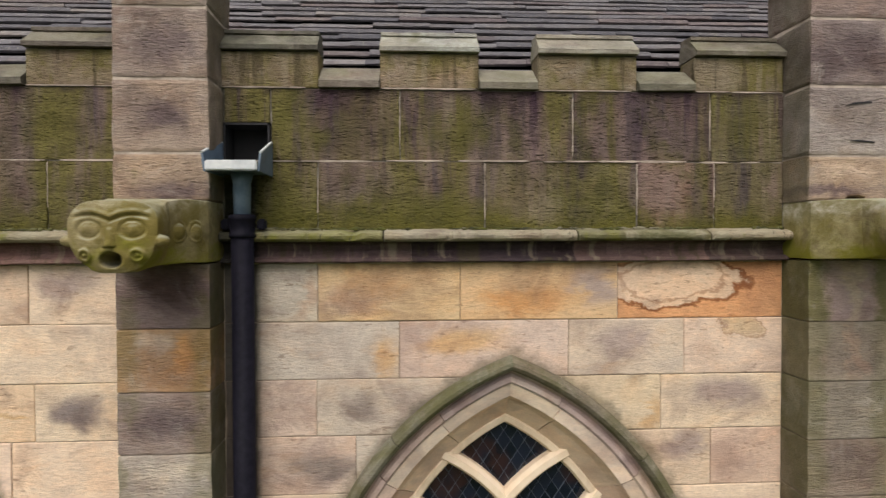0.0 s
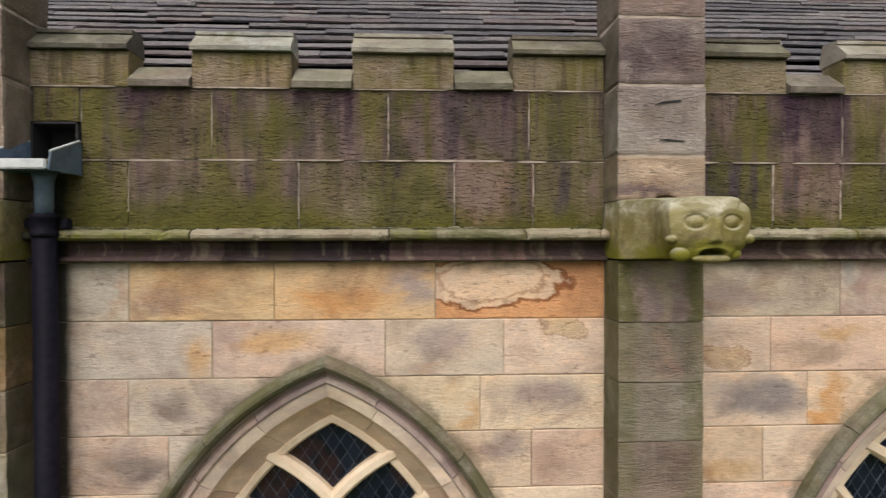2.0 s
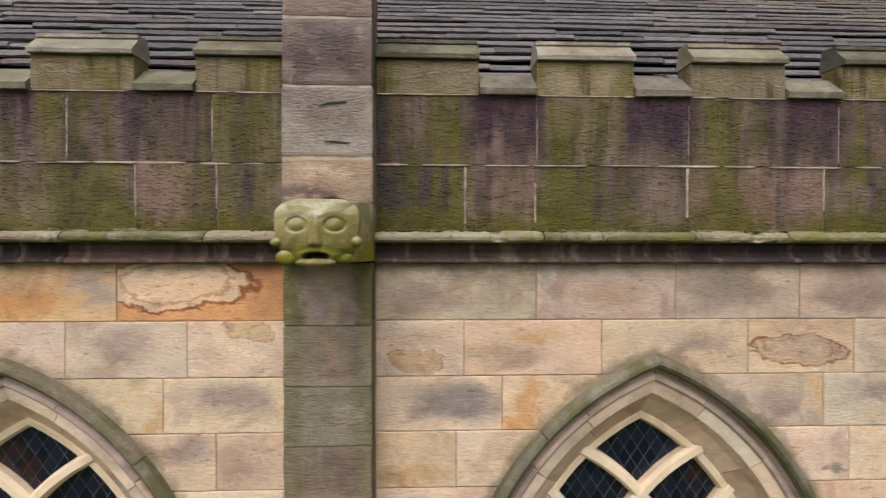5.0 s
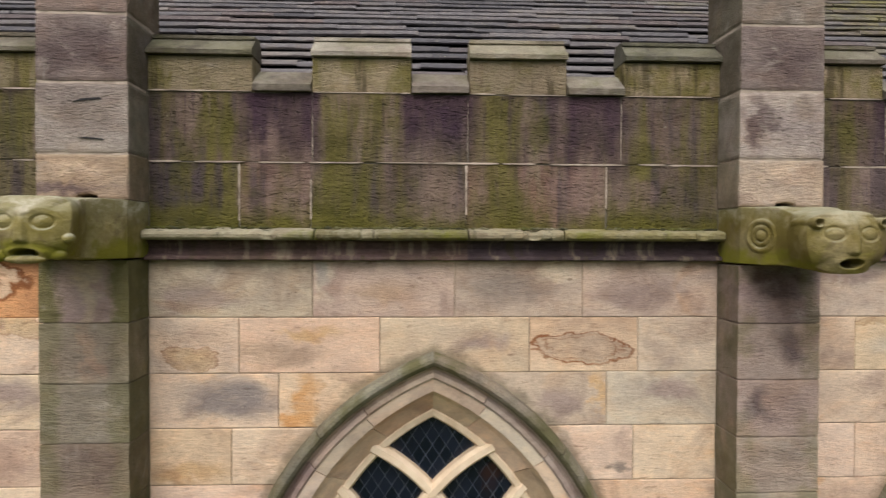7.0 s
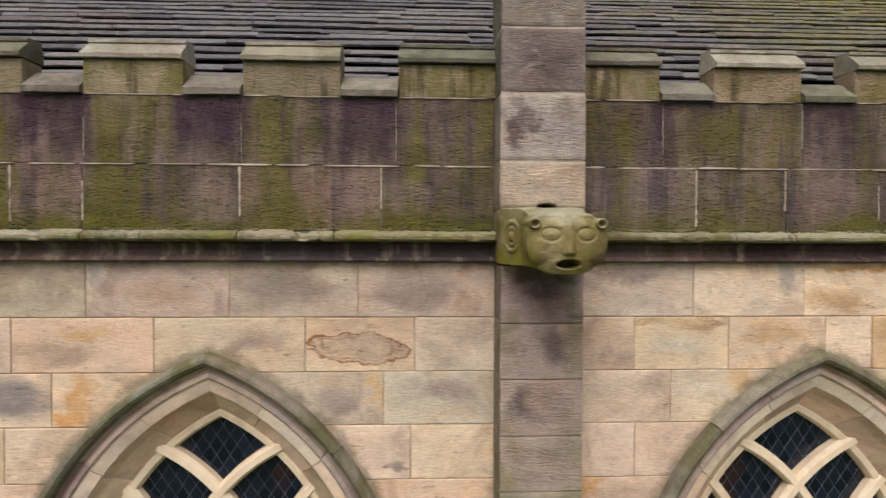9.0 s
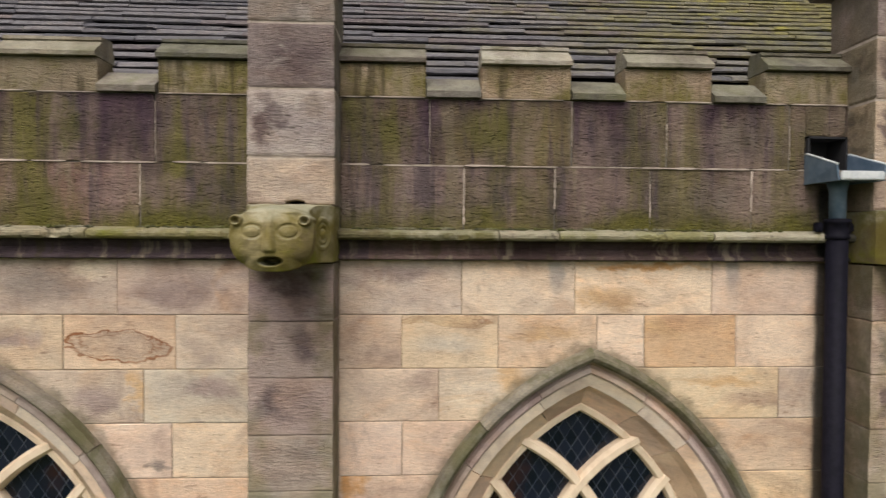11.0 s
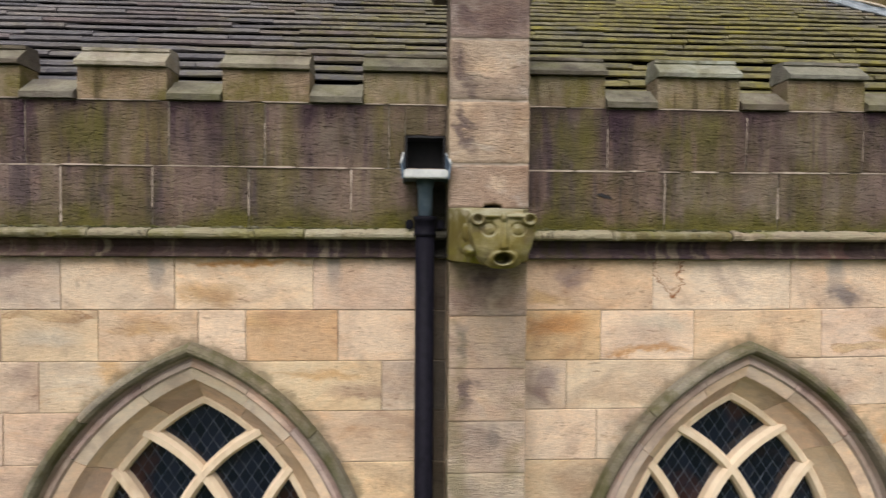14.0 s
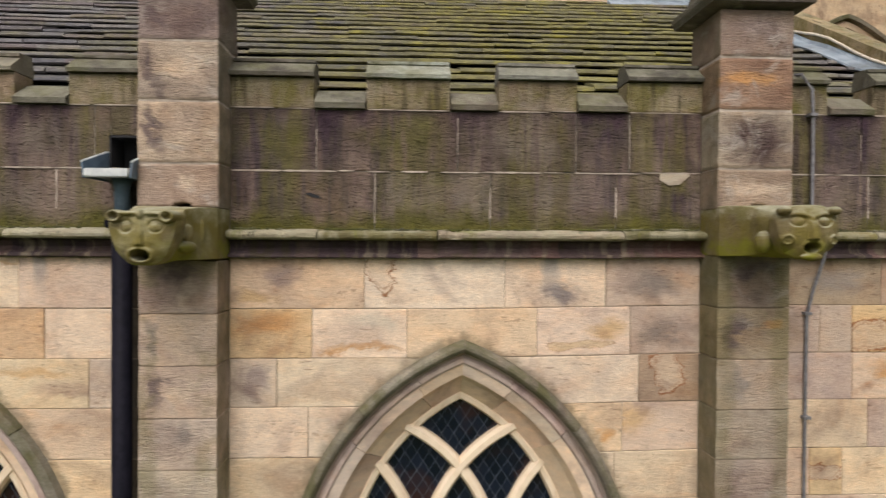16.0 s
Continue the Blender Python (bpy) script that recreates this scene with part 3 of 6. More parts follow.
def slab(poly, front, back, bevel=0.007):
    """A stone whose face has the outline poly in x and z; face at y = front, edges rounded off."""
    bm = bmesh.new()
    inner = inset(poly, bevel)
    mid = inset(poly, bevel * 0.3)
    a = [bm.verts.new((p[0], front, p[1])) for p in inner]
    b = [bm.verts.new((p[0], front + bevel * 0.35, p[1])) for p in mid]
    c = [bm.verts.new((p[0], front + bevel * 1.2, p[1])) for p in poly]
    d = [bm.verts.new((p[0], back, p[1])) for p in poly]
    k = len(poly)
    bm.faces.new(a)
    for i in range(k):
        j = (i + 1) % k
        bm.faces.new((a[i], b[i], b[j], a[j]))
        bm.faces.new((b[i], c[i], c[j], b[j]))
        bm.faces.new((c[i], d[i], d[j], c[j]))
    bm.faces.new(d[::-1])
    return bm


def sweep(profile, path, closed=False):
    """A profile of (out, y) pairs carried along a path of ((x, z), (nx, nz)); out runs along the normal."""
    bm = bmesh.new()
    rows = [[bm.verts.new((p[0] + n[0] * o, y, p[1] + n[1] * o)) for o, y in profile] for p, n in path]
    k = len(profile)
    for r, s in zip(rows, rows[1:]):
        for i in range(k):
            j = (i + 1) % k
            bm.faces.new((r[i], r[j], s[j], s[i]))
    bm.faces.new(rows[0][::-1])
    bm.faces.new(rows[-1])
    return bm


def run(profile, x0, x1, step=0.06, wobble=0.0, hip=0.0):
    """A profile of (y, z) pairs carried along x, with a little wear."""
    bm = bmesh.new()
    k = max(1, int((x1 - x0) / step))
    rows = []
    top = max(z for y, z in profile)
    low = min(z for y, z in profile)
    for i in range(k + 1):
        x = x0 + (x1 - x0) * i / k
        row = []
        for j, (y, z) in enumerate(profile):
            q = noise.noise((x * 7, j * 3.1, 2.0)) * wobble + noise.noise((x * 24, j * 5.3, 9.0)) * wobble * 0.5
            xx = x
            if hip and i in (0, k):
                xx += (1 if i == 0 else -1) * hip * (z - low) / (top - low)
            row.append(bm.verts.new((xx, y + abs(q), z + q * 0.6)))
        rows.append(row)
    for r, s in zip(rows, rows[1:]):
        for i in range(len(profile)):
            j = (i + 1) % len(profile)
            bm.faces.new((r[i], r[j], s[j], s[i]))
    bm.faces.new(rows[0][::-1])
    bm.faces.new(rows[-1])
    return bm


def tube(bm, points, radius, sides=12):
    """A round bar through the points."""
    rows = []
    for i, q in enumerate(points):
        a = Vector(points[max(0, i - 1)])
        b = Vector(points[min(len(points) - 1, i + 1)])
        d = (b - a).normalized()
        u = d.orthogonal().normalized() if abs(d.z) < 0.9 else Vector((1, 0, 0))
        u = (u - d * u.dot(d)).normalized()
        v = d.cross(u)
        r = radius[i] if isinstance(radius, (list, tuple)) else radius
        rows.append([bm.verts.new(Vector(q) + (u * math.cos(t) + v * math.sin(t)) * r) for t in (2 * math.pi * k / sides for k in range(sides))])
    for r, s in zip(rows, rows[1:]):
        for i in range(sides):
            j = (i + 1) % sides
            f = bm.faces.new((r[i], r[j], s[j], s[i]))
            f.smooth = True
    bm.faces.new(rows[0][::-1])
    bm.faces.new(rows[-1])


def jitter(c, amount=0.08):
    k = 1 + R.uniform(-amount, amount)
    return tuple(v * k * (1 + R.uniform(-0.03, 0.03)) for v in c)


BUFF, CREAM, PALE, PINK = (0.67, 0.515, 0.375), (0.74, 0.59, 0.445), (0.78, 0.63, 0.475), (0.58, 0.45, 0.35)
GREY, PUTTY, UMBER, BROWN = (0.57, 0.495, 0.405), (0.63, 0.52, 0.41), (0.52, 0.415, 0.325), (0.42, 0.31, 0.215)
OCHRE, ORANGE, YELLOW = (0.65, 0.46, 0.27), (0.64, 0.36, 0.175), (0.72, 0.55, 0.38)

# ---------------------------------------------------------------- ground and large structure
WALL_Y, PARAPET_Y, FRONT_Y = 3.10, 3.09, 2.89
X0, X1 = -4.4, 14.3


def lift(x, z):
    """The masonry courses rise very slightly towards the far end."""
    return z + 0.03 * min(1.0, max(0.0, (x - 10.7) / 1.7)) * (1.0 if z < 4.6 else 0.5)


def arch_z(x, cx, radius, floor=-9.0):
    """Height of a pointed arch of that radius above x."""
    u = abs(x - cx) + ARCH_E
    return ARCH_Z + math.sqrt(radius * radius - u * u) if u < radius else floor


def arch_path(cx, radius, x_from=None, steps=22, z_low=None):
    """The arch as (place, outward normal) pairs, from the left spring over the point to the right one."""
    z_low = ARCH_Z if z_low is None else z_low
    a_end = math.acos(ARCH_E / radius)
    a0 = math.asin((z_low - ARCH_Z) / radius)
    left = []
    for i in range(steps + 1):
        a = a0 + (a_end - a0) * i / steps
        left.append(((cx + ARCH_E - radius * math.cos(a), ARCH_Z + radius * math.sin(a)), (-math.cos(a), math.sin(a))))
    right = [((2 * cx - p[0], p[1]), (-n[0], n[1])) for p, n in left[::-1]]
    return left, right


# ground out of sight, added to close the place and bounce light
bm = bmesh.new()
rows = 24
size = 300.0
for i in range(rows):
    for j in range(rows):
        box_x, box_y = -size + 2 * size * i / rows, -size + 2 * size * j / rows
        d = 2 * size / rows
        bm.faces.new([bm.verts.new(c) for c in ((box_x, box_y, 0), (box_x + d, box_y, 0), (box_x + d, box_y + d, 0), (box_x, box_y + d, 0))])
bmesh.ops.remove_doubles(bm, verts=bm.verts, dist=0.001)
ground = tagged(part("ground", bm, GRASS), "unseen grass ground, added to bounce light", "ground", kind="structure")

# backing of the wall, with real window openings
OPEN_R = 1.57
SILL = 1.0
bm = bmesh.new()


def wall_column(xa, xb, spans):
    for (a0, b0), (a1, b1) in spans:
        f = [(xa, a0), (xb, a1), (xb, b1), (xa, b0)]
        vf = [bm.verts.new((x, WALL_Y + 0.007, z)) for x, z in f]
        vb = [bm.verts.new((x, WALL_Y + 0.62, z)) for x, z in f]
        bm.faces.new(vf)
        bm.faces.new(vb[::-1])
        for i in range(4):
            bm.faces.new((vf[i], vb[i], vb[(i + 1) % 4], vf[(i + 1) % 4]))


cuts = {X0, X1}
half = OPEN_R - ARCH_E
for cx in WINDOWS:
    cuts |= {cx - half + 2 * half * i / 40 for i in range(41)}
cuts = sorted(c for c in cuts if X0 <= c <= X1)
for xa, xb in zip(cuts, cuts[1:]):
    xm = (xa + xb) / 2
    cx = min(WINDOWS, key=lambda q: abs(q - xm))
    if abs(xm - cx) < half:
        za, zb = arch_z(xa, cx, OPEN_R, ARCH_Z), arch_z(xb, cx, OPEN_R, ARCH_Z)
        wall_column(xa, xb, [((0, SILL), (0, SILL)), ((za, 4.6), (zb, 4.6))])
    else:
        wall_column(xa, xb, [((0, 4.6), (0, 4.6))])
bmesh.ops.remove_doubles(bm, verts=bm.verts, dist=0.0005)
wall = tagged(part("wall_south", bm, MORTAR), "buff sandstone ashlar church aisle wall", "wall", kind="structure")

HOPPERS = [(-0.762, 1), (8.784, 3)]
bm = bmesh.new()
xs = [X0] + [h + d for h, _ in HOPPERS for d in (-0.118, 0.118)] + [X1]
for i, (a, b) in enumerate(zip(xs, xs[1:])):
    if i % 2 == 0:
        box(bm, a, b, PARAPET_Y + 0.008, PARAPET_Y + 0.17, 4.6, 5.40)
    else:
        box(bm, a, b, PARAPET_Y + 0.008, PARAPET_Y + 0.17, 4.6, 4.95)
        box(bm, a, b, PARAPET_Y + 0.008, PARAPET_Y + 0.17, 5.222, 5.40)
        box(bm, a, b, PARAPET_Y + 0.155, PARAPET_Y + 0.17, 4.95, 5.222)
parapet = tagged(part("parapet", bm, POINTING), "dark weathered sandstone parapet with battlements, streaked with algae", "parapet", kind="structure")
string = tagged(empty("string_course"), "mossy moulded sandstone string course below the parapet", "trim", kind="structure")

# ---------------------------------------------------------------- ashlar of the wall
ZS = [4.505, 4.20, 3.90, 3.605, 3.30, 3.0, 2.7]


# how much grime has settled on single stones, by bay, course and place
GRIME = {(2, 0, 0): 0.35, (2, 0, 2): 0.4, (2, 0, 3): 0.3, (3, 0, 0): 0.35, (1, 2, 0): 0.3, (1, 2, 1): 0.4, (4, 0, 3): 0.5, (4, 2, 0): 0.3, (4, 1, 4): 0.4, (1, 0, 0): 0.3}

# stains by colour and by how hard a rim they have
PURPLE, SLATY, DUSKY = (0.40, 0.315, 0.275, 0.0), (0.25, 0.218, 0.21, 0.0), (0.31, 0.26, 0.22, 0.0)
SOOT_SHADE, CREAMY, UMBRAL = (0.100, 0.064, 0.062, 0.0), (0.58, 0.455, 0.345, 0.0), (0.17, 0.13, 0.125, 0.0)
RUST, AMBER, TAN = (0.60, 0.33, 0.14, 0.0), (0.60, 0.405, 0.225, 0.0), (0.47, 0.345, 0.25, 0.0)
CHALK, IRON_HEART, IRON_PALE = (0.68, 0.59, 0.46, 0.0), (0.57, 0.44, 0.32, 1.0), (0.73, 0.57, 0.42, 1.0)
IRON_EDGE = (0.60, 0.44, 0.27, 0.55)
# place, half width, half height and kind, bay by bay
STAINS = [
    [(-1.67, 4.40, 0.16, 0.08, PURPLE), (-1.60, 3.75, 0.17, 0.085, SLATY), (-1.95, 3.74, 0.12, 0.02, AMBER), (-2.3, 4.0, 0.2, 0.05, TAN)],
    [(-0.475, 4.33, 0.06, 0.12, TAN), (-0.03, 4.44, 0.30, 0.10, AMBER), (-0.25, 4.31, 0.20, 0.09, TAN), (0.71, 4.30, 0.24, 0.08, RUST), (1.03, 4.38, 0.11, 0.13, PURPLE),
     (1.47, 4.41, 0.42, 0.15, IRON_PALE), (-0.07, 4.0, 0.10, 0.12, AMBER), (0.37, 4.09, 0.22, 0.09, AMBER), (1.20, 4.08, 0.20, 0.09, PURPLE), (1.86, 4.17, 0.12, 0.09, IRON_EDGE),
     (1.36, 3.69, 0.06, 0.09, AMBER), (1.71, 3.79, 0.24, 0.09, PURPLE), (-0.39, 3.45, 0.22, 0.08, DUSKY), (1.53, 3.52, 0.10, 0.10, PURPLE), (-0.2, 3.75, 0.10, 0.08, DUSKY)],
    [(2.81, 4.45, 0.12, 0.05, CHALK), (2.72, 4.30, 0.22, 0.08, PURPLE), (3.42, 4.41, 0.05, 0.12, CHALK), (3.75, 4.33, 0.2, 0.06, TAN), (4.72, 4.44, 0.10, 0.06, CHALK), (4.42, 4.35, 0.28, 0.10, DUSKY),
     (5.15, 4.33, 0.24, 0.10, PURPLE), (2.76, 3.98, 0.15, 0.06, IRON_EDGE), (3.16, 4.0, 0.27, 0.06, TAN), (3.35, 4.10, 0.2, 0.04, AMBER), (4.30, 4.06, 0.18, 0.05, PURPLE),
     (4.83, 4.04, 0.26, 0.095, IRON_HEART), (2.93, 3.76, 0.34, 0.11, SLATY), (3.31, 3.72, 0.08, 0.22, RUST), (4.92, 3.78, 0.05, 0.12, AMBER), (4.70, 3.74, 0.15, 0.08, PURPLE),
     (5.30, 3.80, 0.20, 0.06, PURPLE), (2.70, 3.38, 0.20, 0.05, AMBER), (5.05, 3.38, 0.045, 0.03, DUSKY)],
    [(6.36, 4.43, 0.30, 0.05, PURPLE), (7.52, 4.30, 0.20, 0.07, AMBER), (7.75, 4.47, 0.35, 0.02, RUST), (6.62, 4.165, 0.26, 0.035, IRON_EDGE), (6.60, 4.02, 0.2, 0.05, CHALK), (7.85, 4.12, 0.14, 0.08, AMBER),
     (6.97, 3.86, 0.10, 0.10, AMBER), (8.15, 3.80, 0.30, 0.03, AMBER), (6.10, 3.22, 0.07, 0.10, RUST), (7.2, 4.10, 0.2, 0.05, AMBER), (8.45, 3.72, 0.25, 0.05, TAN)],
    [(9.69, 4.42, 0.13, 0.07, PURPLE), (9.48, 4.27, 0.14, 0.05, AMBER), (10.27, 4.42, 0.11, 0.15, IRON_PALE), (11.34, 4.31, 0.11, 0.06, SLATY), (11.95, 4.36, 0.2, 0.10, DUSKY), (9.6, 4.12, 0.2, 0.08, RUST),
     (10.12, 3.95, 0.25, 0.025, RUST), (10.2, 4.10, 0.2, 0.06, CHALK), (11.5, 3.97, 0.2, 0.03, IRON_EDGE), (11.65, 4.07, 0.12, 0.08, AMBER), (12.0, 4.03, 0.12, 0.09, DUSKY),
     (9.50, 3.77, 0.1, 0.1, PURPLE), (12.02, 3.82, 0.11, 0.13, IRON_HEART), (11.80, 3.52, 0.12, 0.10, AMBER), (11.62, 3.42, 0.06, 0.05, RUST)],
    [(13.1, 4.37, 0.2, 0.09, DUSKY), (13.35, 4.02, 0.18, 0.10, IRON_HEART), (13.5, 3.80, 0.2, 0.08, RUST), (12.8, 4.05, 0.1, 0.1, TAN), (13.05, 3.18, 0.14, 0.06, IRON_HEART)],
]


def put_stains(ob, stains, x0, x1, z0, z1):
    """Gives a stone the first two stains whose middle lies on it."""
    slots = ["stain", "stain_b"]
    for sx, sz, rx, rz, kind in stains:
        if x0 <= sx <= x1 and z0 <= sz <= z1 and slots:
            slot = slots.pop(0)
            ob[slot] = [sx, sz, rx, rz]
            ob[slot + "_colour"] = list(kind)


def lay_course(row, x_left, x_right, joints, colours, cx, bay):
    """One course of ashlar between two buttresses, cut round the window's arch."""
    z1, z0 = ZS[row], ZS[row + 1]
    edge = ARCH_R - 0.05
    apex = arch_z(cx, cx, edge)
    xs = [x_left] + sorted(joints) + [x_right]
    if apex > z1:
        xs = sorted(set(xs + [cx]))
    k = 0
    for a, b in zip(xs, xs[1:]):
        lo, hi = a, b
        if apex > z1:
            # where the arch crosses the top of the course
            reach = math.sqrt(edge * edge - (z1 - ARCH_Z) ** 2) - ARCH_E
            if a >= cx:
                lo = max(a, cx + reach)
            else:
                hi = min(b, cx - reach)
        if hi - lo < 0.03:
            continue
        g = 0.0018
        low, top = [], []
        m = 9 if (abs((lo + hi) / 2 - cx) < 1.3 + (hi - lo) / 2) else 1
        lo += g
        hi -= g
        for i in range(m + 1):
            x = lo + (hi - lo) * i / m
            zb = max(z0 + g, arch_z(x, cx, edge))
            low.append((x, min(lift(x, zb), lift(x, z1) - 0.012)))
        for i in range(4):
            x = hi + (lo - hi) * i / 3
            top.append((x, lift(x, z1) - g))
        poly = low + top
        poly = [(p[0] + R.uniform(-0.0015, 0.0015), p[1] + R.uniform(-0.0015, 0.0015)) for p in poly]
        c = colours[min(k, len(colours) - 1)]
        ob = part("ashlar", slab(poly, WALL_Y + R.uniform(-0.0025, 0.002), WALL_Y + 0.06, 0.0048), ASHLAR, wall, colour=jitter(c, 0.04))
        ob["grime"] = GRIME.get((bay, row, k), 0.0)
        ob["window"] = cx
        put_stains(ob, STAINS[bay], lo, hi, z0, z1)
        k += 1


half_b = 0.22
spans = [(X0, BUTTRESSES[0] - half_b)] + [(a + half_b, b - half_b) for a, b in zip(BUTTRESSES, BUTTRESSES[1:])] + [(BUTTRESSES[-1] + half_b, X1)]
# joints and stone colours of each course, bay by bay
COURSES = [
    [([-3.9, -3.2, -2.5, -1.856], [BUFF, CREAM, BUFF, BUFF, CREAM]), ([-3.5, -2.6, -2.1], [BUFF, CREAM, CREAM, CREAM]), ([-3.9, -1.833], [BUFF, BUFF, YELLOW, CREAM]), ([-4.0, -1.95], [BUFF, CREAM, PALE, PALE]), ([-4.1], [BUFF, CREAM]), ([], [BUFF, BUFF])],
    [([-0.415, 0.323, 1.163], [GREY, OCHRE, OCHRE, ORANGE]), ([0.004, 0.897, 1.523], [GREY, PUTTY, PUTTY, CREAM]), ([-0.425, 1.398], [PUTTY, GREY, BUFF, CREAM]), ([-0.223, 1.671], [PUTTY, GREY, BUFF, BUFF]), ([], [PUTTY, CREAM]), ([], [BUFF, BUFF])],
    [([3.37, 4.135, 4.831], [UMBER, UMBER, UMBER, UMBER]), ([2.981, 3.73, 4.544, 5.141], [CREAM, BUFF, BUFF, YELLOW, PUTTY]), ([3.189, 4.97], [CREAM, YELLOW, PINK, PUTTY]), ([2.94, 5.121], [YELLOW, CREAM, CREAM, CREAM]), ([], [CREAM, BUFF]), ([], [BUFF, BUFF])],
    [([6.705, 7.344, 8.135], [PUTTY, CREAM, PALE, CREAM]), ([6.371, 6.913, 7.474, 7.748, 8.28], [BUFF, YELLOW, YELLOW, PALE, OCHRE, CREAM]), ([6.58, 8.537], [CREAM, CREAM, YELLOW, PUTTY]), ([6.377], [CREAM, CREAM, BUFF, BUFF]), ([6.8], [BUFF, YELLOW, BUFF]), ([], [BUFF, BUFF])],
    [([10.158, 11.011, 11.638], [YELLOW, PALE, CREAM, UMBER]), ([9.845, 10.416, 11.213, 11.794], [OCHRE, PALE, YELLOW, CREAM, UMBER]), ([9.637, 11.851], [PUTTY, CREAM, CREAM, BROWN]), ([9.824, 11.75], [CREAM, CREAM, YELLOW, BUFF]), ([11.7], [BUFF, BUFF, BUFF]), ([], [BUFF, BUFF])],
    [([13.4], [BROWN, BROWN]), ([13.002, 13.215, 13.7], [UMBER, UMBER, OCHRE, ORANGE]), ([13.219, 13.8], [UMBER, BUFF, OCHRE]), ([13.324], [BUFF, UMBER]), ([12.95, 13.162], [BUFF, OCHRE, YELLOW]), ([13.4], [BUFF, BUFF])],
]
for bay, (xa, xb) in enumerate(spans):
    cx = WINDOWS[bay] if bay < 5 else 99.0
    for row, (joints, colours) in enumerate(COURSES[bay]):
        lay_course(row, xa, xb, joints, colours, cx, bay)

# below the sight of anybody the wall goes on as one plain face of stone
bm = bmesh.new()
for bay, (xa, xb) in enumerate(spans):
    cx = WINDOWS[bay] if bay < 5 else None
    if cx is None:
        box(bm, xa, xb, WALL_Y, WALL_Y + 0.05, 0, 2.7)
    else:
        w = ARCH_R - 0.05 - ARCH_E
        box(bm, xa, cx - w, WALL_Y, WALL_Y + 0.05, 0, 2.7)
        box(bm, cx + w, xb, WALL_Y, WALL_Y + 0.05, 0, 2.7)
        box(bm, cx - w, cx + w, WALL_Y, WALL_Y + 0.05, 0, SILL)
ob = part("ashlar_base", bm, ASHLAR, wall, colour=BUFF)
ob["window"] = 99.0

# ---------------------------------------------------------------- parapet stones
ROSE, LEAF, VIOLET, ASH = (0.235, 0.165, 0.142, 0.0), (0.105, 0.096, 0.026, 0.0), (0.050, 0.028, 0.050, 0.0), (0.19, 0.152, 0.126, 0.0)
PARAPET_STAINS = [
    (-0.62, 4.84, 0.16, 0.12, LEAF), (-0.55, 5.20, 0.16, 0.14, LEAF), (0.15, 4.80, 0.30, 0.07, LEAF), (0.30, 5.22, 0.20, 0.16, LEAF), (0.95, 4.95, 0.10, 0.12, VIOLET), (1.40, 4.88, 0.14, 0.10, ROSE), (1.84, 5.18, 0.13, 0.16, LEAF), (2.0, 4.92, 0.05, 0.12, ROSE),
    (2.75, 4.76, 0.24, 0.06, LEAF), (2.85, 5.20, 0.12, 0.15, LEAF), (3.16, 5.15, 0.05, 0.10, ROSE), (3.20, 4.88, 0.12, 0.12, ROSE), (3.62, 5.20, 0.12, 0.20, LEAF), (3.62, 4.90, 0.12, 0.16, LEAF), (4.05, 4.85, 0.13, 0.14, ROSE), (4.06, 5.26, 0.12, 0.12, VIOLET), (4.48, 5.22, 0.16, 0.16, LEAF), (4.45, 4.80, 0.20, 0.10, LEAF), (5.10, 4.86, 0.14, 0.10, ROSE),
    (6.12, 4.92, 0.12, 0.08, ROSE), (6.28, 5.20, 0.12, 0.12, LEAF), (6.85, 5.22, 0.25, 0.14, LEAF), (7.50, 4.90, 0.14, 0.12, ROSE), (8.10, 4.88, 0.20, 0.10, ASH), (8.30, 5.20, 0.18, 0.12, ASH), (8.6, 4.88, 0.12, 0.10, ROSE),
    (9.43, 4.78, 0.09, 0.05, ROSE), (9.68, 5.20, 0.10, 0.12, LEAF), (10.30, 5.22, 0.24, 0.10, LEAF), (10.50, 4.88, 0.20, 0.10, ASH), (11.1, 5.20, 0.20, 0.12, ASH), (11.35, 4.90, 0.24, 0.10, ASH), (12.0, 4.86, 0.12, 0.10, VIOLET), (11.6, 5.20, 0.05, 0.14, VIOLET),
]
DRAB, ROSY, COAL, OLIVE, STONY, DUN = (0.185, 0.138, 0.112), (0.26, 0.175, 0.14), (0.095, 0.078, 0.078), (0.17, 0.14, 0.075), (0.23, 0.18, 0.15), (0.155, 0.119, 0.102)
LOW_STONES = [[DRAB], [OLIVE, DRAB, OLIVE, ROSY, OLIVE], [COAL, ROSY, DUN, ROSY, DUN], [STONY, DRAB, DUN, DRAB, STONY], [DRAB, STONY, DUN, STONY], [STONY]]
HIGH_STONES = [[DRAB], [OLIVE, DRAB, DUN, OLIVE], [DRAB, STONY, DRAB, DUN], [DUN, OLIVE, DUN, DRAB, DRAB], [DUN, DRAB, DUN, DUN, DUN], [DUN]]
LOW_JOINTS = [[-3.9, -3.3, -2.7, -2.1, -1.75], [-0.409, 0.452, 1.263, 1.68], [2.986, 3.363, 4.194, 4.958], [6.713, 7.224, 7.766, 8.356], [10.217, 10.918, 11.693], [13.3]]
HIGH_JOINTS = [[-3.6, -2.9, -2.2], [0.012, 0.918, 1.658], [3.372, 4.201, 5.038], [6.521, 7.317, 7.859, 8.574], [9.868, 10.716, 11.443, 11.777], [13.25]]
SHAFT_HALF = 0.226
pspans = [(X0, BUTTRESSES[0] - SHAFT_HALF)] + [(a + SHAFT_HALF, b - SHAFT_HALF) for a, b in zip(BUTTRESSES, BUTTRESSES[1:])] + [(BUTTRESSES[-1] + SHAFT_HALF, X1)]


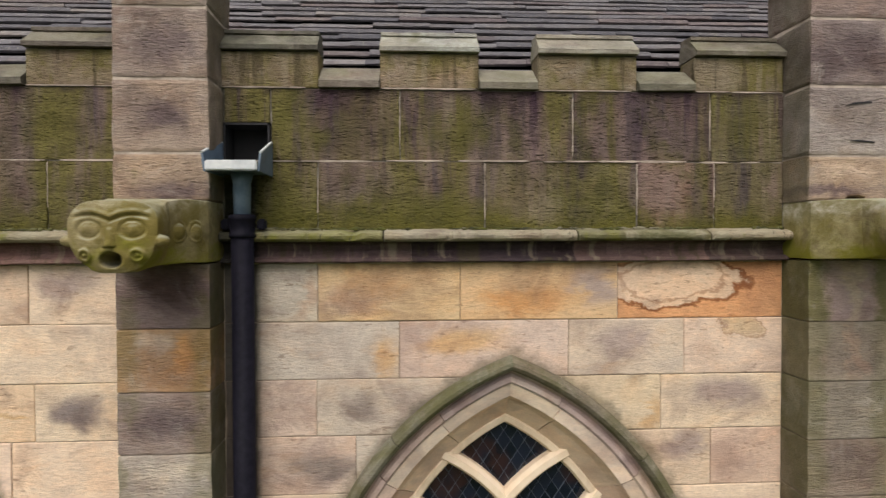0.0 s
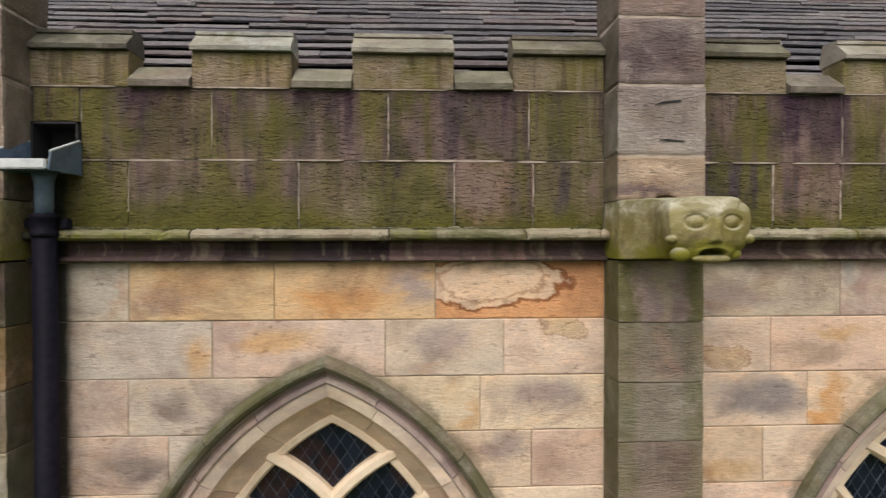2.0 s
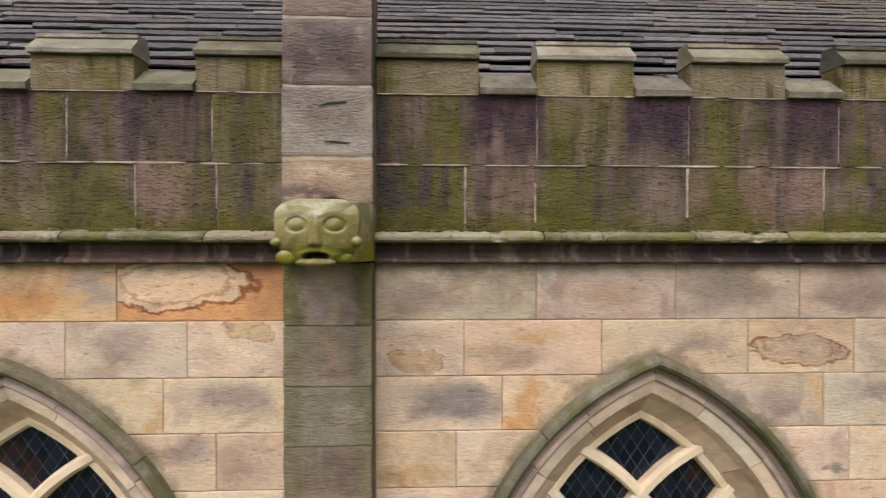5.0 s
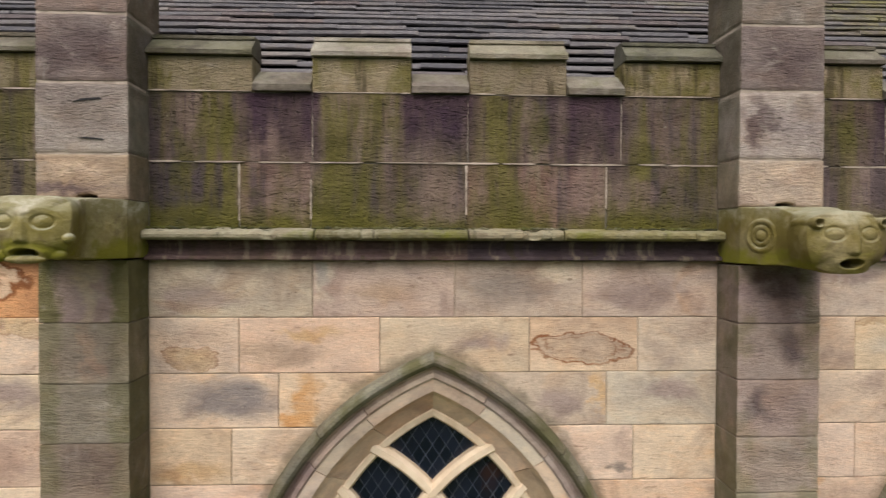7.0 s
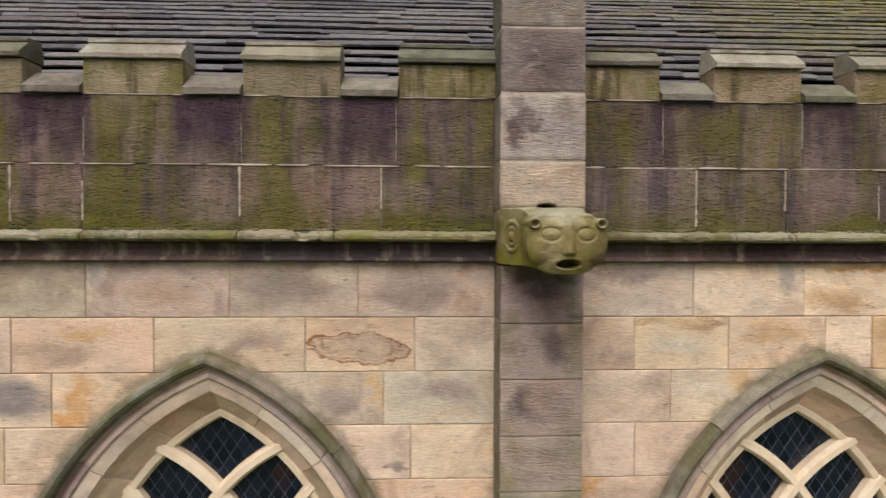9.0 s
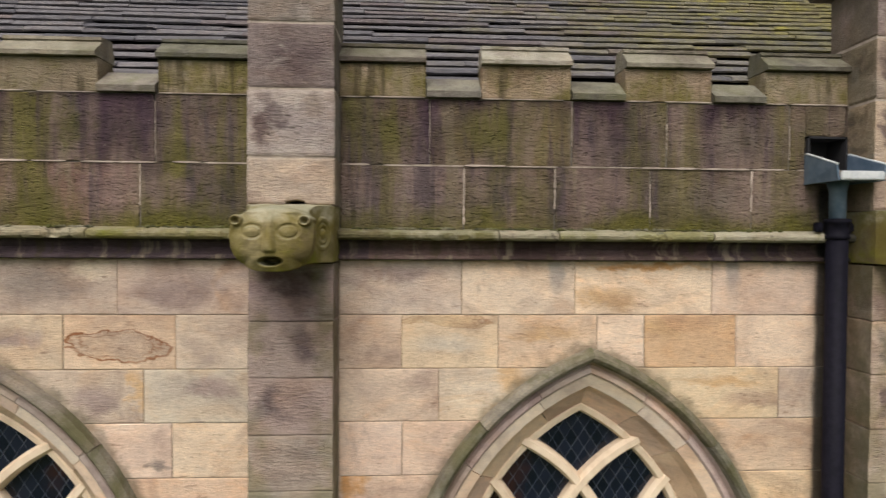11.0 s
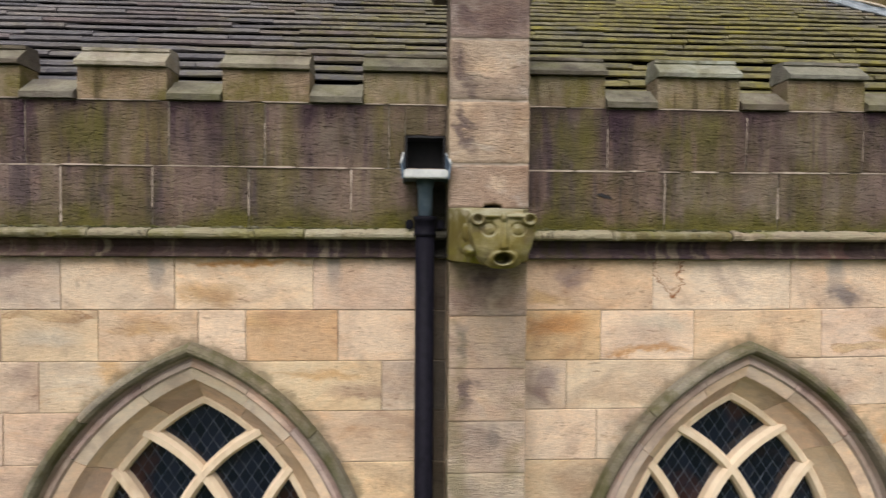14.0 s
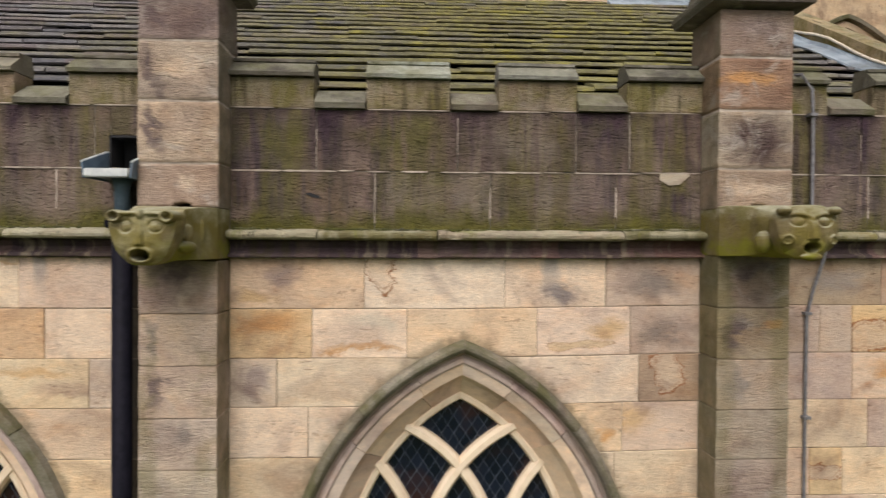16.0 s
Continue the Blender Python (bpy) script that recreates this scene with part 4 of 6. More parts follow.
def parapet_stone(x0, x1, z0, z1, colour):
    g = 0.0024
    poly = ragged([(x0 + g, lift(x0, z0) + g), (x1 - g, lift(x1, z0) + g), (x1 - g, lift(x1, z1) - g), (x0 + g, lift(x0, z1) - g)], 0.07, 0.003)
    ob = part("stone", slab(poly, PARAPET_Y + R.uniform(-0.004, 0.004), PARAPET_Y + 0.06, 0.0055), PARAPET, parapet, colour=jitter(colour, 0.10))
    put_stains(ob, PARAPET_STAINS, x0, x1, z0, z1)


for bay, (xa, xb) in enumerate(pspans):
    hole = [h for h, b in HOPPERS if b == bay]
    for joints, colours, z0, z1 in ((LOW_JOINTS[bay], LOW_STONES[bay], 4.672, 5.03), (HIGH_JOINTS[bay], HIGH_STONES[bay], 5.03, 5.40)):
        xs = [xa] + joints + [xb]
        for k, (a, b) in enumerate(zip(xs, xs[1:])):
            tone = colours[k % len(colours)]
            if hole and z0 > 5 and a < hole[0] < b:
                h0, h1 = hole[0] - 0.118, hole[0] + 0.118
                if h0 - a > 0.03:
                    parapet_stone(a, h0, z0, z1, tone)
                parapet_stone(h0, h1, 5.222, z1, tone)
                parapet_stone(h1, b, z0, z1, tone)
            else:
                parapet_stone(a, b, z0, z1, tone)

# what is left of the pale pointing, in broken lengths along the beds and up the joints
for bay, (xa, xb) in enumerate(pspans):
    bm = bmesh.new()
    for bed, x_from, x_to, thick in [(5.03, xa, xb, 1.0)] + [(5.402, a, b, 0.7) for a, b in MERLONS[bay]]:
        x = x_from + 0.004
        while x < x_to - 0.06:
            e = min(x_to - 0.004, x + R.uniform(0.10, 0.50))
            z, t = lift(x, bed) + R.uniform(-0.002, 0.002), R.uniform(0.0038, 0.0068) * thick
            m = max(2, int((e - x) / 0.03))
            last = None
            for q in range(m + 1):
                xx = x + (e - x) * q / m
                u = t * (0.35 if q in (0, m) else R.uniform(0.6, 1.3))
                ring = [bm.verts.new(v) for v in ((xx, PARAPET_Y + 0.03, z + u), (xx, PARAPET_Y - 0.005, z + u * 0.8), (xx, PARAPET_Y - 0.005, z - u * 0.8), (xx, PARAPET_Y + 0.03, z - u))]
                if last:
                    for f in range(3):
                        bm.faces.new((last[f], last[f + 1], ring[f + 1], ring[f]))
                last = ring
            x = e + R.choice((0.004, 0.006, 0.02, 0.07))
    for joint in LOW_JOINTS[bay] + HIGH_JOINTS[bay]:
        low = joint in LOW_JOINTS[bay]
        za = (4.70 if low else 5.05) + R.uniform(0.0, 0.10)
        zb = (5.02 if low else 5.36) - R.choice((0.0, 0.0, 0.08))
        z = lift(joint, za)
        last = None
        t = R.uniform(0.004, 0.0085) if low else R.uniform(0.0015, 0.004)
        for q in range(13):
            u = t * R.uniform(0.25, 1.3)
            zz = z + (zb - za) * q / 12
            ring = [bm.verts.new(v) for v in ((joint - u, PARAPET_Y + 0.03, zz), (joint - u * 0.8, PARAPET_Y + 0.001, zz), (joint + u * 0.8, PARAPET_Y + 0.001, zz), (joint + u, PARAPET_Y + 0.03, zz))]
            if last:
                for f in range(3):
                    bm.faces.new((last[f], last[f + 1], ring[f + 1], ring[f]))
            last = ring
    part("pointing", bm, BED, parapet)

# merlons, each a block under its weathered coping, and the low copings between
MERLON_COLOURS = [(0.28, 0.225, 0.15), (0.32, 0.255, 0.175), (0.24, 0.195, 0.135)]
COP_COLOURS = [(0.15, 0.138, 0.11), (0.215, 0.195, 0.16), (0.125, 0.116, 0.094), (0.165, 0.15, 0.118)]
PALE_COPINGS = {(1, 1): (0.42, 0.42, 0.36), (1, 2): (0.36, 0.335, 0.28), (2, 1): (0.46, 0.43, 0.36), (2, 2): (0.30, 0.28, 0.21), (3, 1): (0.42, 0.39, 0.32), (3, 2): (0.27, 0.25, 0.19), (4, 1): (0.33, 0.34, 0.29), (4, 2): (0.24, 0.25, 0.21)}
for bay, row in enumerate(MERLONS):
    for i, (a, b) in enumerate(row):
        z = lift((a + b) / 2, 5.40)
        bm = slab(ragged([(a, z + 0.003), (b, z + 0.003), (b, z + 0.186), (a, z + 0.186)], 0.2), PARAPET_Y + R.uniform(-0.003, 0.003), PARAPET_Y + 0.165, 0.008)
        block = part("merlon", bm, MERLON, parapet, colour=jitter(R.choice(MERLON_COLOURS)))
        prof = [(3.062, z + 0.190), (3.060, z + 0.212), (3.150, z + 0.288), (3.139, z + 0.292), (3.141, z + 0.310), (3.255, z + 0.318), (3.27, z + 0.24), (3.27, z + 0.190)]
        butt_l, butt_r = (i == 0 and bay > 0), (i == len(row) - 1 and bay < 5)
        part("coping", run(prof, a - (0.0 if butt_l else 0.002), b + (0.0 if butt_r else 0.002), 0.09, 0.005, 0.006), COPING, block, colour=jitter(PALE_COPINGS.get((bay, i), R.choice(COP_COLOURS[::2]))))
    for a, b in CRENELS[bay]:
        z = lift((a + b) / 2, 5.40)
        prof = [(3.064, z + 0.003), (3.062, z + 0.036), (3.195, z + 0.134), (3.27, z + 0.138), (3.28, z + 0.003)]
        part("gap_coping", run(prof, a + 0.004, b - 0.004, 0.07, 0.006), COPING, parapet, colour=jitter(R.choice(COP_COLOURS)))

# string course: a worn nosing over a hollow, in lengths
STRING_JOINTS = [[-3.4, -2.4, -1.6], [-0.073, 0.923, 1.634], [3.394, 4.202, 4.71], [6.9, 7.232, 8.1], [9.885, 10.596, 11.726], [13.3]]
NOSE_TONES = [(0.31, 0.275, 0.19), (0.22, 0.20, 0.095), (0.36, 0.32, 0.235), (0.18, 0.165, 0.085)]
# hollow tones are dark: part stain, part shade below the nosing in the colour
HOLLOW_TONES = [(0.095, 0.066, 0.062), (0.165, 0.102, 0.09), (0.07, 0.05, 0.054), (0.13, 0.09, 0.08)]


def nosing(x0, x1, z):
    """One length of the nosing, with chips broken out of its edge."""
    nose = [(3.014, 4.618), (2.998, 4.630), (2.995, 4.645), (3.000, 4.657), (3.016, 4.667), (3.10, 4.682), (3.13, 4.684), (3.13, 4.612)]
    bm = bmesh.new()
    k = max(2, int((x1 - x0) / 0.012))
    rows = []
    for i in range(k + 1):
        x = x0 + (x1 - x0) * i / k
        bite = max(0.0, noise.noise((x * 6.5, 3.0, 1.0)) - 0.30) * 0.075 + max(0.0, noise.noise((x * 21, 8.0, 1.0)) - 0.35) * 0.03
        if i in (0, k):
            bite += 0.006
        row = []
        for j, (yy, zz) in enumerate(nose):
            q = noise.noise((x * 8, j * 3.1, 2.0)) * 0.006 + noise.noise((x * 30, j * 5.3, 9.0)) * 0.0035
            edge = 1.0 if 0 < j < 5 else 0.25
            row.append(bm.verts.new((x, yy + abs(q) + bite * edge, zz + z + q * 0.6 - (bite * 0.45 if j in (3, 4) else 0.0))))
        rows.append(row)
    for r, t in zip(rows, rows[1:]):
        for i in range(len(nose)):
            j = (i + 1) % len(nose)
            bm.faces.new((r[i], r[j], t[j], t[i]))
    bm.faces.new(rows[0][::-1])
    bm.faces.new(rows[-1])
    return bm


for bay, (xa, xb) in enumerate(spans):
    xs = [xa] + STRING_JOINTS[bay] + [xb]
    for k, (a, b) in enumerate(zip(xs, xs[1:])):
        z = lift((a + b) / 2, 4.68) - 4.68
        part("nosing", nosing(a + 0.004, b - 0.004, z), STRING, string, colour=jitter(NOSE_TONES[(k + bay) % 4], 0.15))
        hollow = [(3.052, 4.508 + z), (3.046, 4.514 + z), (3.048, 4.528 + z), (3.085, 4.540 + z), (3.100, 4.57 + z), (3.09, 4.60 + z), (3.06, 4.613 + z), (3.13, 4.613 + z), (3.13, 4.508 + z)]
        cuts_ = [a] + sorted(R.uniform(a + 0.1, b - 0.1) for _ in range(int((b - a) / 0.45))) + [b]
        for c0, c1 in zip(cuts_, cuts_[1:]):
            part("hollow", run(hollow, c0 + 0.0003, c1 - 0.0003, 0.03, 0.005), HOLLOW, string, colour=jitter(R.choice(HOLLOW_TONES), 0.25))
    # soil and moss caught on the ledge behind the nosing
    vs, fs = [], []
    x = xa + 0.02
    while x < xb - 0.03:
        if noise.noise((x * 2.6, 5.0, 7.0)) > -0.22:
            r = R.uniform(0.004, 0.011)
            m = Matrix.Translation((x, R.uniform(3.045, 3.086), lift(x, 4.680) - 0.003 + r * 0.2)) @ Matrix.Diagonal((r * R.uniform(1.2, 2.6), r, r * R.uniform(0.6, 1.1), 1))
            base_i = len(vs)
            for lat in range(4):
                for lon in range(6):
                    a = math.pi * (0.10 + 0.27 * lat)
                    q = Vector((math.sin(a) * math.cos(lon * math.pi / 3), math.sin(a) * math.sin(lon * math.pi / 3), math.cos(a))) * R.uniform(0.75, 1.2)
                    vs.append(tuple(m @ q))
            for lat in range(3):
                for lon in range(6):
                    i0, i1 = base_i + lat * 6 + lon, base_i + lat * 6 + (lon + 1) % 6
                    fs.append((i0, i1, i1 + 6, i0 + 6))
            fs.append(tuple(base_i + i for i in range(6)))
        x += R.uniform(0.004, 0.022)
    me = bpy.data.meshes.new("ledge_moss")
    me.from_pydata(vs, [], fs)
    me.materials.append(LEDGE_MOSS)
    ob = new("ledge_moss", me)
    ob.parent = string
    tagged(ob, kind="stuff")

# ---------------------------------------------------------------- buttresses with pinnacle shafts
SHAFT_COLOURS = [
    [(0.42, 0.315, 0.235), (0.37, 0.285, 0.235), (0.30, 0.235, 0.20), (0.32, 0.26, 0.22)],
    [(0.36, 0.28, 0.21), (0.36, 0.31, 0.27), (0.235, 0.19, 0.17), (0.29, 0.22, 0.19)],
    [(0.46, 0.37, 0.30), (0.44, 0.385, 0.345), (0.23, 0.19, 0.172), (0.27, 0.225, 0.20)],
    [(0.40, 0.31, 0.24), (0.47, 0.365, 0.28), (0.43, 0.335, 0.265), (0.33, 0.265, 0.235)],
    [(0.37, 0.275, 0.205), (0.45, 0.35, 0.275), (0.33, 0.215, 0.155), (0.32, 0.24, 0.19)],
]
# most top stones are toned darker for the shade under the gargoyle
LOW_COLOURS = [
    [(0.25, 0.178, 0.165), (0.46, 0.29, 0.175), (0.31, 0.25, 0.215), (0.46, 0.40, 0.33), (0.42, 0.36, 0.29)],
    [(0.42, 0.325, 0.29), (0.34, 0.28, 0.22), (0.30, 0.255, 0.20), (0.27, 0.22, 0.17), (0.27, 0.22, 0.17)],
    [(0.33, 0.255, 0.235), (0.40, 0.315, 0.265), (0.40, 0.315, 0.265), (0.39, 0.315, 0.265), (0.40, 0.33, 0.27)],
    [(0.42, 0.32, 0.26), (0.52, 0.405, 0.315), (0.53, 0.415, 0.32), (0.52, 0.41, 0.32), (0.52, 0.41, 0.32)],
    [(0.30, 0.24, 0.185), (0.40, 0.305, 0.22), (0.44, 0.345, 0.26), (0.43, 0.345, 0.265), (0.42, 0.335, 0.26)],
]
# soot and painted shade under the spouts, shaft smears, pale rubbed middles, by buttress
PIER_STAINS = [
    [(-1.07, 4.40, 0.17, 0.12, SOOT_SHADE), (-1.16, 4.13, 0.09, 0.06, CREAMY), (-1.0, 4.10, 0.07, 0.09, RUST), (-1.1, 3.74, 0.17, 0.09, UMBRAL), (-1.08, 3.53, 0.12, 0.05, CHALK), (-1.05, 4.87, 0.18, 0.05, UMBRAL), (-1.1, 5.22, 0.15, 0.09, UMBRAL), (-1.1, 5.55, 0.16, 0.11, UMBRAL)],
    [(2.30, 4.34, 0.06, 0.22, CREAMY), (2.30, 4.06, 0.05, 0.15, TAN), (2.27, 5.25, 0.18, 0.06, DUSKY), (2.30, 4.96, 0.15, 0.04, CREAMY), (2.2, 4.87, 0.2, 0.03, UMBRAL), (2.3, 5.55, 0.17, 0.10, UMBRAL)],
    [(5.80, 4.42, 0.15, 0.10, SOOT_SHADE), (5.88, 4.09, 0.10, 0.10, UMBRAL), (5.72, 3.76, 0.08, 0.10, UMBRAL), (5.87, 3.50, 0.10, 0.06, DUSKY), (5.69, 5.22, 0.05, 0.15, UMBRAL), (5.93, 5.31, 0.06, 0.06, DUSKY), (5.83, 4.96, 0.14, 0.05, CREAMY), (5.80, 5.55, 0.17, 0.11, UMBRAL)],
    [(9.12, 4.45, 0.16, 0.08, UMBRAL), (9.18, 4.30, 0.06, 0.10, CREAMY), (9.16, 4.05, 0.05, 0.16, CREAMY), (9.0, 4.04, 0.05, 0.10, DUSKY), (9.15, 3.74, 0.05, 0.16, CREAMY), (9.02, 3.77, 0.05, 0.10, UMBRAL), (9.13, 3.50, 0.06, 0.06, DUSKY), (8.99, 5.22, 0.05, 0.16, UMBRAL), (9.17, 5.25, 0.10, 0.10, CREAMY), (8.98, 5.56, 0.05, 0.16, UMBRAL), (9.2, 5.55, 0.10, 0.10, CREAMY), (9.18, 4.94, 0.08, 0.06, CREAMY)],
    [(12.46, 4.47, 0.17, 0.07, UMBRAL), (12.35, 4.08, 0.07, 0.12, UMBRAL), (12.55, 4.12, 0.08, 0.04, RUST), (12.34, 3.77, 0.06, 0.12, DUSKY), (12.44, 5.21, 0.20, 0.17, SOOT_SHADE), (12.42, 5.58, 0.18, 0.04, RUST), (12.45, 5.86, 0.15, 0.08, PURPLE), (12.45, 4.93, 0.16, 0.05, CREAMY)],
]


# a crumbling pale fillet where the string course beds on the wall
for bay, (xa, xb) in enumerate(spans):
    bm = bmesh.new()
    x = xa + 0.01
    while x < xb - 0.06:
        e = min(xb - 0.004, x + R.uniform(0.06, 0.5))
        m = max(2, int((e - x) / 0.03))
        last = None
        for q in range(m + 1):
            xx = x + (e - x) * q / m
            z, u = lift(xx, 4.504) + R.uniform(-0.001, 0.001), (0.001 if q in (0, m) else R.uniform(0.002, 0.006))
            ring = [bm.verts.new(v) for v in ((xx, WALL_Y + 0.01, z + u), (xx, WALL_Y - 0.012, z + u * 0.6), (xx, WALL_Y - 0.010, z - u * 0.6), (xx, WALL_Y + 0.01, z - u * 1.3))]
            if last:
                for f in range(3):
                    bm.faces.new((last[f], last[f + 1], ring[f + 1], ring[f]))
            last = ring
        x = e + R.choice((0.02, 0.08, 0.25))
    part("bedding_mortar", bm, MORTAR, string)


def stone_box(name, x0, x1, y0, y1, z0, z1, material, parent, colour, bevel=0.009):
    """A squared stone with rounded arrises on all its faces."""
    bm = bmesh.new()
    box(bm, x0, x1, y0, y1, z0, z1)
    bmesh.ops.bevel(bm, geom=list(bm.edges), offset=bevel, segments=2, affect="EDGES", profile=0.6)
    for axis, lo, hi, cuts_ in ((Vector((1, 0, 0)), x0, x1, 9), (Vector((0, 0, 1)), z0, z1, 6), (Vector((0, 1, 0)), y0, y1, 3)):
        if hi - lo > 1.0:
            continue
        for q in range(1, cuts_):
            at = axis * (lo + (hi - lo) * q / cuts_)
            bmesh.ops.bisect_plane(bm, geom=list(bm.verts) + list(bm.edges) + list(bm.faces), plane_co=at, plane_no=axis)
    for v in bm.verts:
        worn = abs(v.co.x - (x0 + x1) / 2) > (x1 - x0) / 2 - bevel * 1.2
        d = Vector(noise.noise_vector(v.co * 9.0)) * 0.003 + Vector(noise.noise_vector(v.co * 31.0)) * (0.0035 if worn else 0.0015)
        v.co += Vector((d.x, d.y, d.z * 0.7))
    return part(name, bm, material, parent, colour=colour)


for b, c in enumerate(BUTTRESSES):
    last = b == 4
    thing = tagged(empty("buttress", c, 3.0, 0), "weathered sandstone buttress carrying a square pinnacle shaft", "buttress", "buttresses along the wall")
    h = 0.218
    low = 0.02 if b in (2, 3) else 0.0
    zs = [4.515 - low, 4.203 - low * 0.5, 3.90, 3.602, 3.31, 3.0]
    for i, (z1, z0) in enumerate(zip(zs, zs[1:])):
        z1, z0 = lift(c, z1), lift(c, z0)
        ob = under(stone_box("stone", c - h, c + h, FRONT_Y, 3.14, z0 + 0.0018, z1 - 0.0018, BUTTRESS, None, jitter(LOW_COLOURS[b][i], 0.05), 0.006), thing)
        ob["mossy"] = {1: (1.0, 0.3, 0.5, 0.3, 0.3), 4: (0.6, 0.5, 0.4, 0.4, 0.4)}.get(b, (0.0,) * 5)[i]
        put_stains(ob, PIER_STAINS[b], c - h, c + h, z0, z1)
    under(stone_box("stone", c - h, c + h, FRONT_Y, 3.14, -0.02, lift(c, 3.0) - 0.003, BUTTRESS, None, LOW_COLOURS[b][4]), thing)
    zs = [4.812, 5.038, 5.388, 5.725, 6.06] if not last else [4.815, 5.047, 5.39, 5.70, 5.985]
    zs[0] -= low
    for i, (z0, z1) in enumerate(zip(zs, zs[1:])):
        h2 = SHAFT_HALF - (0.004 if i > 1 else 0.0)
        if i == 0 and b > 0:
            # the lowest stone is cut away over the spout
            zl = z0 + 0.002
            poly = [(c - h2, zl), (c - 0.035, zl), (c - 0.02, zl + 0.018), (c + 0.03, zl + 0.026), (c + 0.068, zl + 0.016), (c + 0.075, zl), (c + h2, zl), (c + h2, z1 - 0.002), (c - h2, z1 - 0.002)]
            bm = slab(poly, FRONT_Y - 0.006, 3.25, 0.014)
            ob = under(part("stone", bm, SHAFT, None, colour=jitter(SHAFT_COLOURS[b][i], 0.05)), thing)
            put_stains(ob, PIER_STAINS[b], c - h, c + h, z0, z1)
            continue
        ob = under(stone_box("stone", c - h2, c + h2, FRONT_Y - 0.006, 3.25, z0 + 0.0035, z1 - 0.0035, SHAFT, None, jitter(SHAFT_COLOURS[b][i], 0.05), 0.019), thing)
        put_stains(ob, PIER_STAINS[b], c - h, c + h, z0, z1)
    bm = bmesh.new()
    box(bm, c - SHAFT_HALF + 0.009, c + SHAFT_HALF - 0.009, FRONT_Y + 0.002, 3.24, 4.86, zs[-1] - 0.01)
    under(part("mortar", bm, SHAFT_JOINT, None), thing)
    bm = bmesh.new()
    z = zs[-1]
    rings = [(0.20, z - 0.0), (0.30, z + 0.012), (0.315, z + 0.05), (0.315, z + 0.085), (0.25, z + 0.12), (0.20, z + 0.30), (0.03, z + 0.75)]
    loops = []
    for r, zz in rings:
        q = r * 1.0
        loops.append([bm.verts.new((c + sx * q, 3.067 + sy * q * 0.85, zz)) for sx, sy in ((-1, -1), (1, -1), (1, 1), (-1, 1))])
    for r, s in zip(loops, loops[1:]):
        for i in range(4):
            bm.faces.new((r[i], r[(i + 1) % 4], s[(i + 1) % 4], s[i]))
    bm.faces.new(loops[0][::-1])
    bm.faces.new(loops[-1])
    under(part("cap", bm, SHAFT, None, colour=(0.16, 0.14, 0.125)), thing)

# ---------------------------------------------------------------- windows
TR_R = 1.278
LIGHT = (TR_R - ARCH_E) * 2 / 3


BAR_R = 1.056


def arc_bar(cx, start, side, width, y0, y1):
    """A tracery bar that springs from a mullion at start and bends over to meet the frame. side -1 bows out to the left."""
    c = start - side * BAR_R
    path = []
    k = 40
    for i in range(k + 1):
        a = 1.25 * i / k
        x, z = c + side * BAR_R * math.cos(a), ARCH_Z + BAR_R * math.sin(a)
        path.append(((cx + x, z), (side * math.cos(a), math.sin(a))))
        if math.hypot(abs(x) + ARCH_E, z - ARCH_Z) > TR_R + 0.012:
            break
    w = width / 2
    prof = [(-w, y1), (-w, y0 + 0.030), (-w * 0.5, y0), (w * 0.5, y0), (w, y0 + 0.030), (w, y1)]
    return sweep(prof, path)


def voussoirs(window, name, r_in, r_out, prof, cx, cuts, material, colours, z_low=ARCH_Z):
    """Moulded arch stones between the angles in cuts, on both sides of the point."""
    a_top = math.acos(ARCH_E / r_out)
    for side in (-1, 1):
        cc = cuts[0] if side < 0 else cuts[1]
        stops = [0.0] + [q * a_top for q in cc] + [a_top]
        for a0, a1 in zip(stops, stops[1:]):
            k = max(3, int((a1 - a0) / 0.05))
            g = 0.0016
            bm = bmesh.new()
            rows = []
            for i in range(k + 1):
                a = a0 + g + (a1 - a0 - (g if a1 == a_top else 2 * g)) * i / k
                row = []
                for rad, y in prof:
                    # every line of the moulding stops at the middle of the arch
                    b = min(a, math.acos(ARCH_E / rad))
                    row.append(bm.verts.new((cx + side * (rad * math.cos(b) - ARCH_E), y, ARCH_Z + rad * math.sin(b))))
                rows.append(row)
            for r, q in zip(rows, rows[1:]):
                for i in range(len(prof)):
                    j = (i + 1) % len(prof)
                    bm.faces.new((r[i], r[j], q[j], q[i]))
            bm.faces.new(rows[0][::-1])
            bm.faces.new(rows[-1])
            part(name, bm, material, window, colour=jitter(R.choice(colours), 0.1))


QUARRY = (0.079, 0.118)
bm = bmesh.new()
front = [bm.verts.new((ax * (QUARRY[0] / 2 - 0.0015), -0.0015, az * (QUARRY[1] / 2 - 0.002))) for ax, az in ((0, -1), (1, 0), (0, 1), (-1, 0))]
back = [bm.verts.new((v.co.x, 0.0015, v.co.z)) for v in front]
bm.faces.new(front)
bm.faces.new(back[::-1])
for i in range(4):
    bm.faces.new((front[i], back[i], back[(i + 1) % 4], front[(i + 1) % 4]))
bmesh.ops.recalc_face_normals(bm, faces=bm.faces)
QUARRY_MESH = bpy.data.meshes.new("pane")
bm.to_mesh(QUARRY_MESH)
bm.free()
QUARRY_MESH.materials.append(GLASS)


